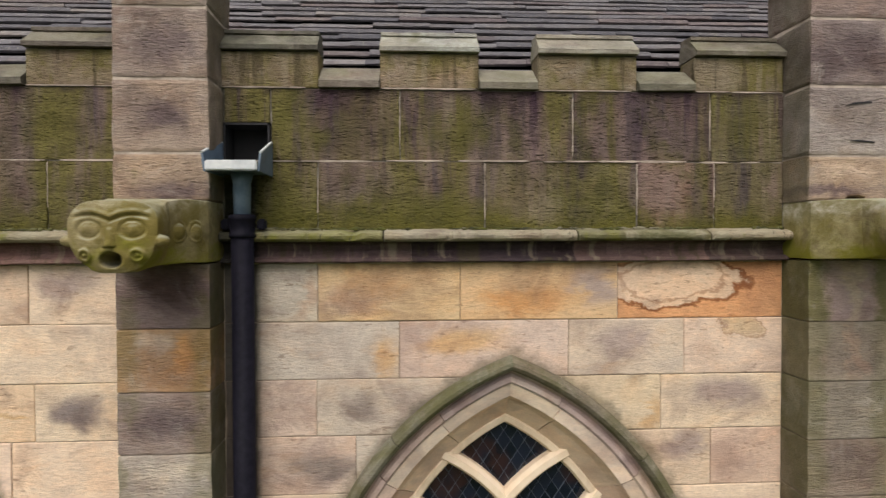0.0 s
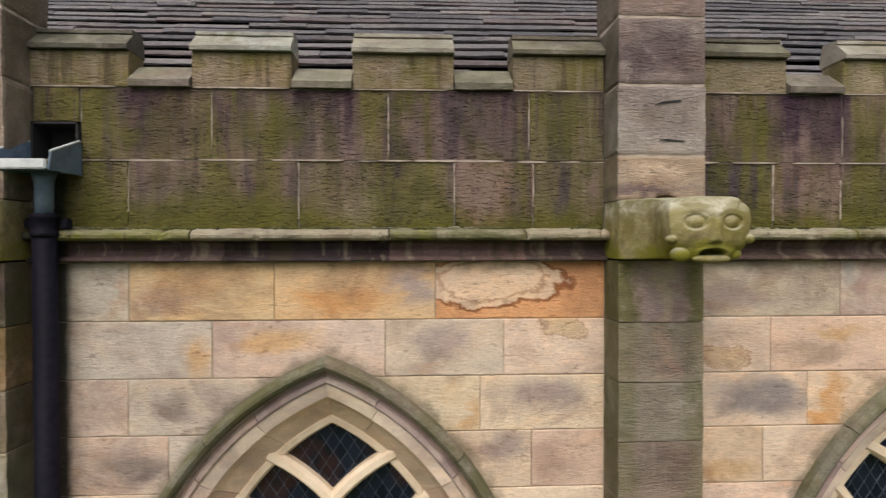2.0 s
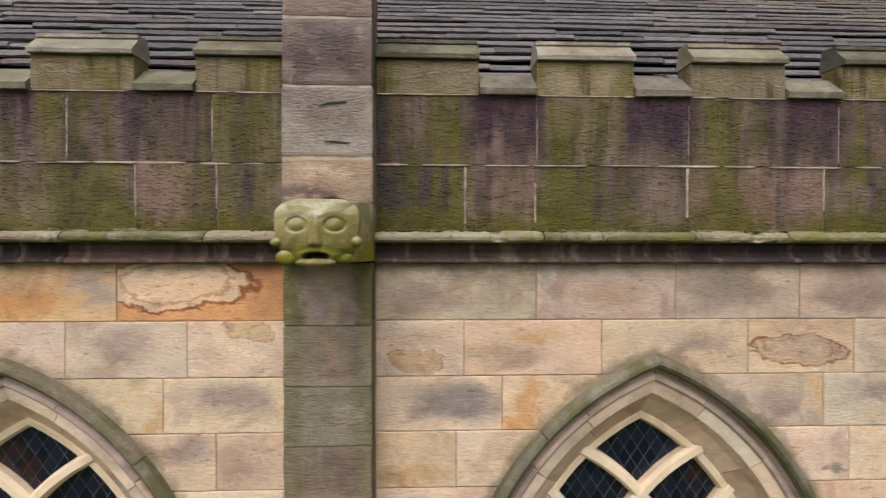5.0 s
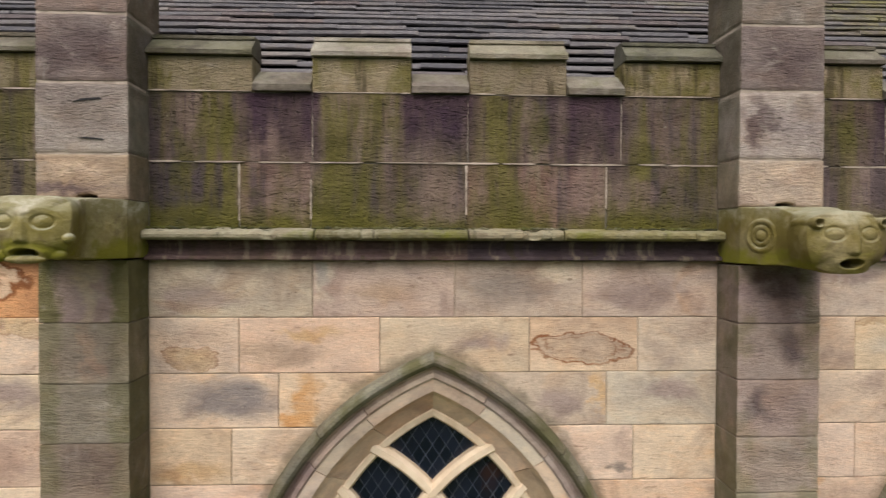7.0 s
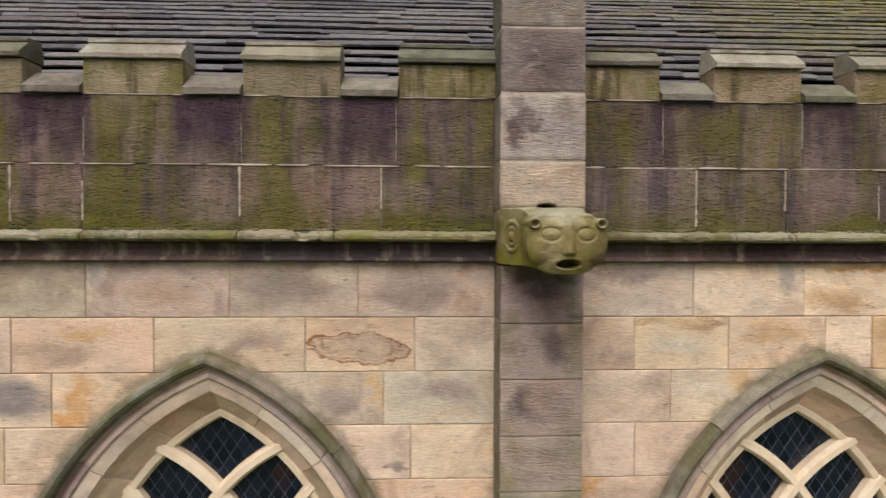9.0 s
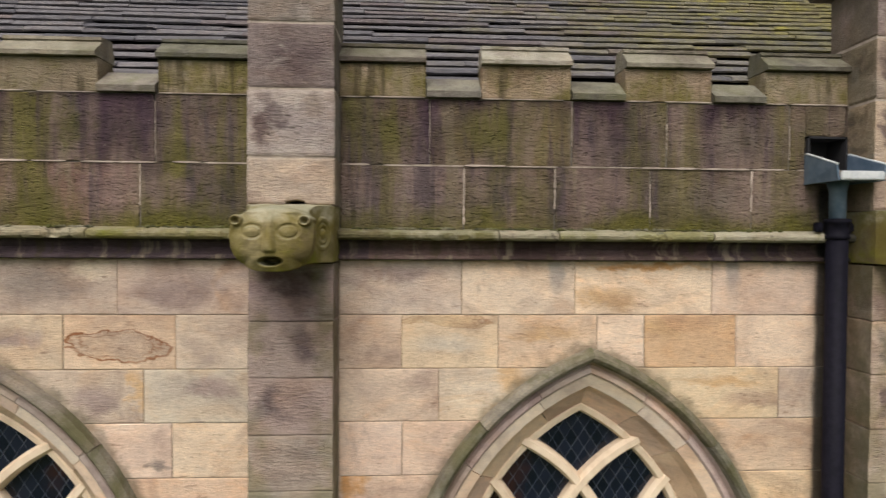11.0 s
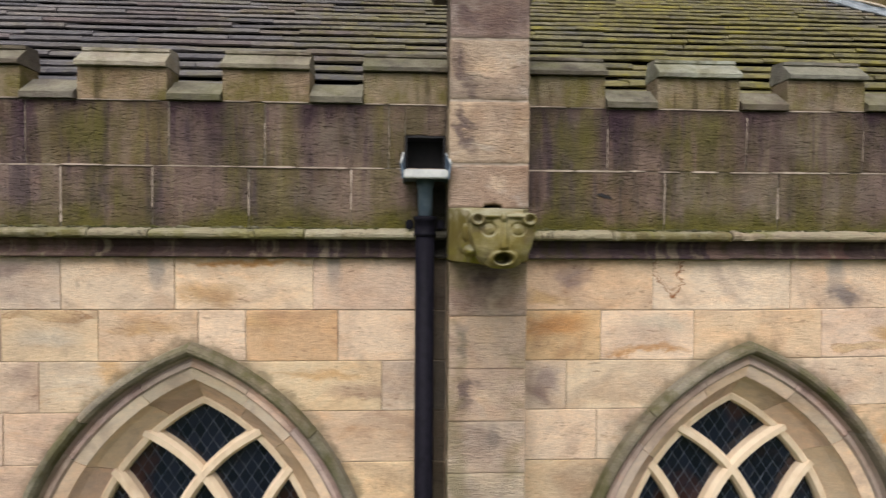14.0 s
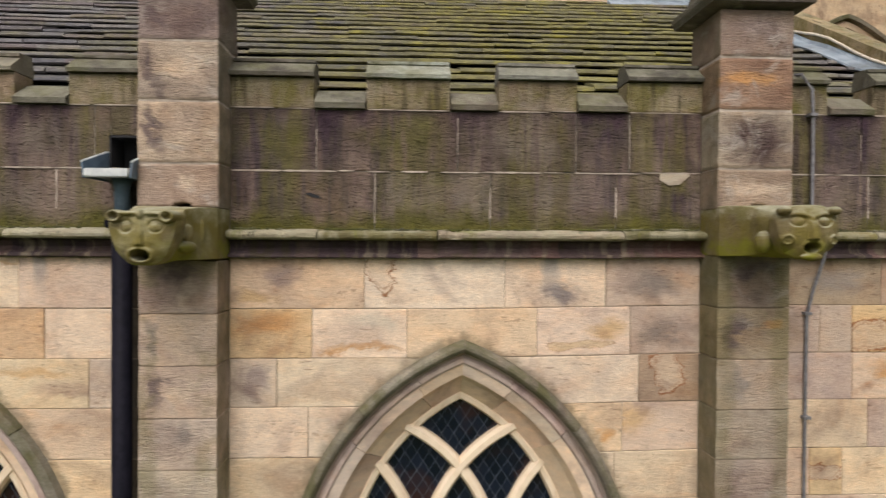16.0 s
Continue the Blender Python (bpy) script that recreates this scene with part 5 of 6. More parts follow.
def make_window(number, cx):
    w = tagged(empty(f"window_{number}", cx, 3.3, SILL), "pointed gothic window with intersecting stone tracery and leaded diamond panes", "window", kind="structure")
    w.location = (0, 0, 0)
    rr = random.Random(number * 13)
    c1 = [sorted(rr.uniform(q - 0.05, q + 0.05) for q in (0.28, 0.55, 0.79)), sorted(rr.uniform(q - 0.05, q + 0.05) for q in (0.3, 0.56, 0.80))]
    hood = [(1.563, 3.115), (1.563, 3.075), (1.576, 3.040), (1.594, 3.024), (1.612, 3.026), (1.632, 3.050), (1.640, 3.115)]
    voussoirs(w, "hood_mould", 1.563, 1.640, hood, cx, [[0.62], [0.55]], HOOD, [(0.26, 0.23, 0.18), (0.23, 0.21, 0.165)])
    roll = [(1.495, 3.135), (1.495, 3.100), (1.507, 3.088), (1.530, 3.094), (1.545, 3.112), (1.562, 3.086), (1.580, 3.088), (1.580, 3.135)]
    voussoirs(w, "arch_roll", 1.495, 1.58, roll, cx, c1, VOUSSOIR, [(0.50, 0.39, 0.33), (0.57, 0.45, 0.36), (0.44, 0.355, 0.31)])
    band = [(1.425, 3.16), (1.425, 3.135), (1.428, 3.130), (1.494, 3.104), (1.500, 3.106), (1.500, 3.16)]
    voussoirs(w, "arch_stone", 1.425, 1.50, band, cx, c1, VOUSSOIR, [(0.80, 0.655, 0.52), (0.83, 0.69, 0.555), (0.76, 0.61, 0.485), (0.79, 0.61, 0.46)])
    soffit = [(1.30, 3.42), (1.30, 3.285), (1.34, 3.246), (1.392, 3.196), (1.420, 3.150), (1.432, 3.136), (1.46, 3.15), (1.46, 3.42)]
    voussoirs(w, "reveal_stone", 1.30, 1.43, soffit, cx, c1, VOUSSOIR, [(0.74, 0.56, 0.41), (0.80, 0.61, 0.45), (0.66, 0.49, 0.36)])
    # jambs below the spring, and the sill
    for side in (-1, 1):
        bm = bmesh.new()
        a, b = sorted((cx + side * (1.30 - ARCH_E), cx + side * (1.60 - ARCH_E)))
        box(bm, a, b, 3.12, 3.42, SILL, ARCH_Z)
        part("jamb", bm, VOUSSOIR, w, colour=BUFF)
    bm = bmesh.new()
    box(bm, cx - 0.85, cx + 0.85, 3.06, 3.42, SILL - 0.12, SILL)
    part("window_sill", bm, VOUSSOIR, w, colour=BUFF)
    # frame and tracery
    pale = [(0.76, 0.65, 0.48), (0.79, 0.69, 0.52)]
    frame_prof = [(1.248, 3.40), (1.248, 3.315), (1.262, 3.285), (1.292, 3.278), (1.306, 3.29), (1.306, 3.40)]
    voussoirs(w, "window_frame", 1.25, 1.306, frame_prof, cx, [[], []], TRACERY, pale)
    y0, y1 = 3.262, 3.40
    for side in (-1, 1):
        part("tracery_bar", arc_bar(cx, side * 0.25, side, 0.072, y0 + side * 0.002, y1), TRACERY, w, colour=jitter(pale[0], 0.05))
        part("tracery_bar", arc_bar(cx, side * 0.25, -side, 0.070, y0 + 0.005 + side * 0.002, y1), TRACERY, w, colour=jitter(pale[0], 0.05))
        bm = bmesh.new()
        m = cx + side * LIGHT / 2
        box(bm, m - 0.037, m + 0.037, y0 + 0.006, y1, SILL, ARCH_Z + 0.02)
        part("mullion", bm, TRACERY, w, colour=pale[0])
        bm = bmesh.new()
        m = cx + side * (TR_R - ARCH_E)
        box(bm, m - 0.028, m + 0.028, y0 + 0.02, y1, SILL, ARCH_Z)
        part("frame_post", bm, TRACERY, w, colour=pale[0])
    # leaded quarries: small panes, each a little out of true, and the lead between them
    dx, dz = QUARRY
    cm, lower = bmesh.new(), bmesh.new()
    half_w = TR_R - ARCH_E
    nx = int(half_w / dx) + 2
    yg = 3.345
    for i in range(-2 * nx, 2 * nx + 1):
        for j in range(0, int((3.66 - SILL) / dz * 2) + 3):
            if (i + j) % 2:
                continue
            px, pz = cx + i * dx / 2, SILL + j * dz / 2
            u = abs(px - cx)
            if u > half_w + 0.03 or pz > (arch_z(px, cx, TR_R + 0.05, ARCH_Z) if pz > ARCH_Z else 9):
                continue
            if pz > 3.0:
                ob = new("pane", QUARRY_MESH)
                ob.parent = w
                ob.matrix_basis = pose(px, yg, pz, R.uniform(-2.2, 2.2), 0, R.uniform(-2.2, 2.2))
            else:
                lower.faces.new([lower.verts.new((px + ax * (dx / 2 - 0.0015), yg + R.uniform(-0.001, 0.001), pz + az * (dz / 2 - 0.002))) for ax, az in ((0, -1), (1, 0), (0, 1), (-1, 0))])
            # the two lead strips of this pane's lower sides
            for ax in (-1, 1):
                a = Vector((px, yg - 0.004, pz - dz / 2))
                b = Vector((px + ax * dx / 2, yg - 0.004, pz))
                d = (b - a).normalized()
                nn = Vector((-d.z, 0, d.x)) * 0.0042
                off = Vector((0, 0.006, 0))
                q = [cm.verts.new(v) for v in (a - nn + off, a, a + nn + off, b - nn + off, b, b + nn + off)]
                cm.faces.new((q[0], q[1], q[4], q[3]))
                cm.faces.new((q[1], q[2], q[5], q[4]))
    tagged(part("lower_panes", lower, GLASS, w), kind="stuff")
    tagged(part("lead_cames", cm, CAME, w), kind="stuff")
    return w


for k, cx in enumerate(WINDOWS):
    make_window(k + 1, cx)

# dark space of the aisle behind the glass
bm = bmesh.new()
box(bm, X0, X1, 7.30, 7.62, 0, 9.2)
nave = tagged(part("wall_nave", bm, ASHLAR, colour=BUFF), "upper sandstone nave wall behind the aisle roof", "wall", kind="structure")
nave["window"] = 99.0
bm = bmesh.new()
box(bm, X0 - 0.4, X0, 2.9, 7.62, 0, 5.5)
end_wall = tagged(part("wall_west", bm, ASHLAR, colour=BUFF), "plain sandstone end wall closing the aisle", "wall", kind="structure")
end_wall["window"] = 99.0

# ---------------------------------------------------------------- roof
ROOF_Y, ROOF_Z, ROOF_A = 3.5, 5.60, 0.575
TILT_A = math.atan(ROOF_A)
GAUGE = 0.205
ROOF_END = 14.10


def roof_z(y):
    return ROOF_Z + ROOF_A * (y - ROOF_Y)


bm = bmesh.new()
ya, yb = 3.36, 7.34
v = [bm.verts.new(c) for c in ((X0, ya, roof_z(ya) - 0.05), (X1, ya, roof_z(ya) - 0.05), (X1, yb, roof_z(yb) - 0.05), (X0, yb, roof_z(yb) - 0.05))]
u = [bm.verts.new(q.co - Vector((0, 0, 0.12))) for q in v]
bm.faces.new(v)
bm.faces.new(u[::-1])
for i in range(4):
    bm.faces.new((v[i], u[i], u[(i + 1) % 4], v[(i + 1) % 4]))
roof = tagged(part("roof", bm, RECESS_DARK), "stone-slated lean-to aisle roof, mossy towards the far end", "roof", kind="structure")

SLATE_WIDTHS = [0.34, 0.44, 0.54, 0.64, 0.76, 0.88]


def slate_verts(width, rng):
    """One slate in its own frame: x across, y up the slope, z out; a thick, chipped tail towards -y."""
    k = 7
    length = 0.42
    th = rng.uniform(0.031, 0.044)
    tail, nose, lower = [], [], []
    lean = rng.uniform(-0.006, 0.006)
    for i in range(k + 1):
        f = i / k
        x = -width / 2 + width * f
        e = lean * (f - 0.5) * 2 + rng.uniform(-0.006, 0.006)
        if i in (0, k):
            e += rng.uniform(0.0, 0.010)
        tail.append((x, e + 0.018 + rng.uniform(-0.003, 0.003), th + rng.uniform(-0.003, 0.003)))
        nose.append((x, e, th * rng.uniform(0.42, 0.58)))
        lower.append((x, e + 0.014 + rng.uniform(0, 0.008), 0.002 + rng.uniform(0, 0.005)))
    verts = tail + lower + [(x, length, th * 0.5) for x, _, _ in tail] + [(x, 0.07, th + 0.003) for x, _, _ in tail] + nose
    n = k + 1
    faces = []
    for i in range(k):
        faces.append((n + i, n + i + 1, 4 * n + i + 1, 4 * n + i))
        faces.append((4 * n + i, 4 * n + i + 1, i + 1, i))
        faces.append((i, i + 1, 3 * n + i + 1, 3 * n + i))
        faces.append((3 * n + i, 3 * n + i + 1, 2 * n + i + 1, 2 * n + i))
    faces.append((0, 3 * n, 2 * n, n, 4 * n))
    faces.append((k, 4 * n + k, n + k, 2 * n + k, 3 * n + k))
    return verts, faces


rng = random.Random(21)
variants = {}
for wd in SLATE_WIDTHS:
    variants[wd] = []
    for _ in range(5):
        vs, fs = slate_verts(wd, rng)
        me = bpy.data.meshes.new("slate")
        me.from_pydata(vs, [], fs)
        me.materials.append(SLATE)
        variants[wd].append((me, vs, fs))

far_v, far_f = [], []
rows = int((7.30 - 3.40) / GAUGE) + 1
singles = 0
for r in range(-1, rows):
    # the first, doubled course lies under the eaves slates
    y = 3.395 + r * GAUGE + rng.uniform(-0.008, 0.008) if r >= 0 else 3.405
    x = -4.2 + rng.uniform(-0.2, 0.1)
    sag = rng.uniform(0, 6)
    while x < ROOF_END - 0.05:
        wd = rng.choice(SLATE_WIDTHS)
        if x + wd > ROOF_END + 0.06:
            wd = SLATE_WIDTHS[0]
        me, vs, fs = rng.choice(variants[wd])
        yy = y + 0.012 * math.sin(x * 0.9 + sag) + rng.uniform(-0.005, 0.005)
        zz = roof_z(yy) + 0.004 + rng.uniform(-0.003, 0.005) + 0.012 * math.sin(x * 0.55) - (0.036 if r < 0 else 0.0)
        m = Matrix.Translation((x + wd / 2, yy, zz)) @ Euler((TILT_A - 0.160 + rng.uniform(-0.008, 0.008), rng.uniform(-0.010, 0.010), rng.uniform(-0.014, 0.014))).to_matrix().to_4x4()
        if r < 7 and singles < 300:
            ob = new("slate", me)
            ob.parent = roof
            ob.matrix_basis = m
            singles += 1
        else:
            k = len(far_v)
            far_v += [tuple(m @ Vector(q)) for q in vs]
            far_f += [tuple(i + k for i in f) for f in fs]
        x += wd + rng.uniform(0.0005, 0.003)
# one pale new slate among the old ones
me = variants[0.44][0][0].copy()
me.materials.clear()
me.materials.append(LIP)
ob = new("slate", me)
ob.parent = roof
ob.matrix_basis = Matrix.Translation((-3.36, 5.80, roof_z(5.80) + 0.045)) @ Euler((TILT_A - 0.10, 0.02, 0.16)).to_matrix().to_4x4()
ob["label"] = "pale replacement slate"
me = bpy.data.meshes.new("upper_slates")
me.from_pydata(far_v, [], far_f)
me.materials.append(SLATE)
upper = new("upper_slates", me)
upper.parent = roof
tagged(upper, kind="stuff")

# lead apron along the top of the slates and down the far end
bm = bmesh.new()
prof = [(7.14, roof_z(7.14) + 0.035), (7.14, roof_z(7.14) + 0.05), (7.29, roof_z(7.29) + 0.07), (7.29, 8.06), (7.305, 8.06), (7.305, roof_z(7.29) + 0.03)]
apron = part("lead_apron", run(prof, 13.0, 14.3, 0.1, 0.006), LEAD_SHEET, roof, "grey sheet lead flashing")
bm = bmesh.new()
rows_ = []
for i in range(15):
    y = 3.75 + 3.5 * i / 14
    z = roof_z(y) + 0.078 + 0.008 * math.sin(i * 2.1)
    rows_.append([bm.verts.new(c) for c in ((14.06 + 0.010 * math.sin(i), y, z - 0.012), (14.12, y, z - 0.002), (14.205, y, z + 0.0), (14.222, y, z + 0.03 + 0.008 * math.sin(i * 3.3)), (14.236, y, z + 0.03), (14.236, y, z - 0.07), (14.06, y, z - 0.03))])
for r, s in zip(rows_, rows_[1:]):
    for i in range(7):
        bm.faces.new((r[i], r[(i + 1) % 7], s[(i + 1) % 7], s[i]))
bm.faces.new(rows_[0][::-1])
bm.faces.new(rows_[-1])
part("lead_flashing", bm, LEAD_SHEET, roof, "grey sheet lead flashing")

# raking stone parapet beyond the slates, and the transept wall with its blind arch
bm = bmesh.new()
poly = [(3.4, 5.0), (7.6, 5.0), (7.6, roof_z(7.6) + 0.43), (3.4, roof_z(3.4) + 0.17)]
a = [bm.verts.new((14.24, y, z)) for y, z in poly]
b = [bm.verts.new((14.44, y, z)) for y, z in poly]
bm.faces.new(a)
bm.faces.new(b[::-1])
for i in range(4):
    bm.faces.new((a[i], b[i], b[(i + 1) % 4], a[(i + 1) % 4]))
rake = tagged(part("raking_parapet", bm, MERLON, colour=(0.42, 0.33, 0.20)), "mossy brown raking stone parapet at the end of the roof", "parapet", kind="structure")
bm = bmesh.new()
box(bm, 14.6, 21.0, 6.0, 6.5, 0, 10.5)
transept = tagged(part("wall_transept", bm, ASHLAR, colour=(0.55, 0.41, 0.27)), "pale sandstone transept wall with a small pointed hood mould", "wall", kind="structure")
transept["window"] = 99.0


def small_arch(cx, z_spring, half, rise, y_front, depth, width):
    """A small pointed moulding."""
    bm = bmesh.new()
    rows = []
    k = 14
    for i in range(-k, k + 1):
        t = i / k
        x = cx + half * t
        z = z_spring + rise * (1 - abs(t) ** 1.35)
        rows.append([bm.verts.new(c) for c in ((x, y_front + depth, z + width), (x, y_front, z + width * 0.7), (x, y_front + 0.01, z), (x, y_front + depth, z - 0.01))])
    for r, s in zip(rows, rows[1:]):
        for i in range(4):
            bm.faces.new((r[i], r[(i + 1) % 4], s[(i + 1) % 4], s[i]))
    bm.faces.new(rows[0][::-1])
    bm.faces.new(rows[-1])
    return bm


part("hood_mould", small_arch(15.31, 6.86, 0.52, 0.30, 5.93, 0.08, 0.06), HOOD, transept, colour=(0.27, 0.235, 0.18))
part("arch_stone", small_arch(15.31, 6.76, 0.44, 0.30, 5.955, 0.05, 0.08), VOUSSOIR, transept, colour=(0.5, 0.38, 0.26))

# ---------------------------------------------------------------- gargoyles


def bump_ring(d, r, w):
    return math.exp(-((d - r) / w) ** 2)


def smooth(a, b, t):
    t = max(0.0, min(1.0, (t - a) / (b - a)))
    return t * t * (3 - 2 * t)


def carve(cx, zc, style):
    """A carved spout: squared block in the buttress, neck, and a head whose face is one worked surface. One mesh."""
    bm = bmesh.new()
    s = style
    n = 46
    hw, hh = s["half_width"], s["half_height"]

    def outline(u, v):
        # square to rounded outline
        p = s["square"]
        r = (abs(u) ** p + abs(v) ** p) ** (1 / p) if (u or v) else 0
        m = max(abs(u), abs(v))
        k = m / r if r else 1
        k = 1 + (k - 1) * smooth(0.2, 1.0, m)
        x, z = u * k, v * k
        wide = s["top"] + (s["bottom"] - s["top"]) * (0.5 - z / 2) ** s["taper"]
        return x * hw * wide, z * hh + s["drop"]

    def relief(x, z, u, v):
        h = -s["dome"] * (abs(u) ** 2.6 + 0.8 * abs(v) ** 2.6)
        ax = abs(x)
        e = math.hypot(ax - s["eye"][0], (z - s["eye"][1]) * s.get("eye_wide", 1.45))
        er = s["eye"][2]
        h -= s.get("socket", 0.010) * smooth(er * 1.9, er * 1.2, e)
        h -= s.get("groove", 0.004) * bump_ring(e, er * 1.38, er * 0.2)
        h += s.get("lid", 0.008) * bump_ring(e, er, er * 0.2) + 0.012 * math.sqrt(max(0.0, 1.0 - (e / (er * 0.84)) ** 2))
        # brow
        bx, bz, bh = s["brow"]
        arc = bz - ((ax - bx) / 0.10) ** 2 * 0.03
        h += bh * bump_ring(z - arc, 0, 0.010) * smooth(0.17, 0.12, ax)
        h -= bh * 0.9 * bump_ring(z - arc, -0.018, 0.007) * smooth(0.16, 0.12, ax)
        h += bh * 0.8 * smooth(0.0, 0.03, z - arc) * s["forehead"]
        # nose
        nt, nb, nw, nh = s["nose"]
        f = (nt - z) / (nt - nb)
        if -0.1 < f < 1.08:
            f2 = max(0.0, min(1.0, f))
            w = nw * (0.55 + 0.45 * f2)
            h += nh * (0.35 + 0.65 * f2) * smooth(w, w * 0.35, ax) * smooth(1.08, 0.98, f) * smooth(-0.1, 0.1, f)
        # mouth: a lip round a deep spout
        mz, mw, mh, md = s["mouth"]
        q = math.hypot(x / mw, (z - mz) / mh)
        h += s.get("lip", 0.008) * bump_ring(q, 1.25, 0.28)
        h -= md * smooth(1.05, 0.72, q)
        for cxx, czz, cr, boss in s["curls"]:
            d = math.hypot(ax - cxx, z - czz)
            h += 0.014 * bump_ring(d, cr, cr * 0.3) + boss * smooth(cr * 0.55, 0.0, d)
        h += 0.003 * noise.noise((x * 30 + cx, z * 30, 4.0))
        return h

    face_y = s["face_y"]
    turn = s.get("turn", 0.0)
    grid = []
    for i in range(n + 1):
        row = []
        for j in range(n + 1):
            u, v = -1 + 2 * j / n, -1 + 2 * i / n
            x, z = outline(u, v)
            y = face_y - relief(x, z, u, v)
            row.append(bm.verts.new((cx + s["shift"] + x + turn * 0, y - turn * x, zc + z)))
        grid.append(row)
    for i in range(n):
        for j in range(n):
            f = bm.faces.new((grid[i][j], grid[i][j + 1], grid[i + 1][j + 1], grid[i + 1][j]))
            f.smooth = True
    rim = [grid[0][j] for j in range(n)] + [grid[i][n] for i in range(n)] + [grid[n][n - j] for j in range(n)] + [grid[n - i][0] for i in range(n)]
    rim_uv = [(-1 + 2 * j / n, -1) for j in range(n)] + [(1, -1 + 2 * i / n) for i in range(n)] + [(1 - 2 * j / n, 1) for j in range(n)] + [(-1, 1 - 2 * i / n) for i in range(n)]
    prev = rim
    bw, bz0, bz1 = 0.222, -0.143, 0.147
    rings = s["rings"]
    near = [v.co.y for v in rim]
    for step, (y, k, grow) in enumerate(rings):
        bw = 0.222 - 0.36 * min(0.27, max(0.0, 2.87 - y))
        loop = []
        for at, (u, v) in enumerate(rim_uv):
            x, z = outline(u, v)
            # no ring comes forward of the edge of the face
            deep = max(y, near[at] + 0.012 * (step + 1)) if k < 0.9 else y
            sx, sz = u * bw, (bz1 + bz0) / 2 + v * (bz1 - bz0) / 2
            x, z = x * grow, z * grow
            q = 0.004 * noise.noise((x * 14 + cx * 3, y * 14, z * 14))
            loop.append(bm.verts.new((cx + (s["shift"] + x) * (1 - k) + sx * k + q, deep, zc + z * (1 - k) + sz * k + q)))
        for i in range(len(loop)):
            j = (i + 1) % len(loop)
            f = bm.faces.new((prev[i], prev[j], loop[j], loop[i]))
            f.smooth = k < 0.9
        prev = loop
    bm.faces.new(prev)

    def lump(x, y, z, rx, ry, rz):
        g = bmesh.ops.create_uvsphere(bm, u_segments=14, v_segments=9, radius=1.0)
        for v in g["verts"]:
            v.co = Vector((cx + x + v.co.x * rx + (math.copysign(0.36, x) * v.co.y * ry if y > 2.65 else 0.0), y + v.co.y * ry, zc + z + v.co.z * rz))
            for f in v.link_faces:
                f.smooth = True

    def side_ring(x, y, z, r, w, axis="x"):
        k, m = 20, 8
        rows = []
        for i in range(k):
            a = 2 * math.pi * i / k
            row = []
            for j in range(m):
                b = 2 * math.pi * j / m
                rr_ = r + w * math.cos(b)
                row.append(bm.verts.new((cx + x + w * 0.7 * math.sin(b) + math.copysign(0.36, x) * rr_ * math.cos(a), y + rr_ * math.cos(a), zc + z + rr_ * math.sin(a))))
            rows.append(row)
        for i in range(k):
            for j in range(m):
                f = bm.faces.new((rows[i][j], rows[i][(j + 1) % m], rows[(i + 1) % k][(j + 1) % m], rows[(i + 1) % k][j]))
                f.smooth = True

    for hx, hz in s.get("horns", ()):
        # a rolled horn with an open end
        k, m = 18, 5
        loops = []
        thin = s.get("horn_size", 1.0)
        for r, y in ((0.030, 2.56), (0.033, 2.46), (0.031, 2.405), (0.026, 2.392), (0.019, 2.398), (0.013, 2.430)):
            loops.append([bm.verts.new((cx + hx + r * thin * 1.15 * math.cos(2 * math.pi * i / k), y, zc + hz + r * thin * math.sin(2 * math.pi * i / k))) for i in range(k)])
        for a, b in zip(loops, loops[1:]):
            for i in range(k):
                bm.faces.new((a[i], a[(i + 1) % k], b[(i + 1) % k], b[i]))
        bm.faces.new(loops[0][::-1])
        bm.faces.new(loops[-1])
    for args in s.get("lumps", ()):
        lump(*args)
    for args in s.get("side_rings", ()):
        side_ring(*args)
    return bm


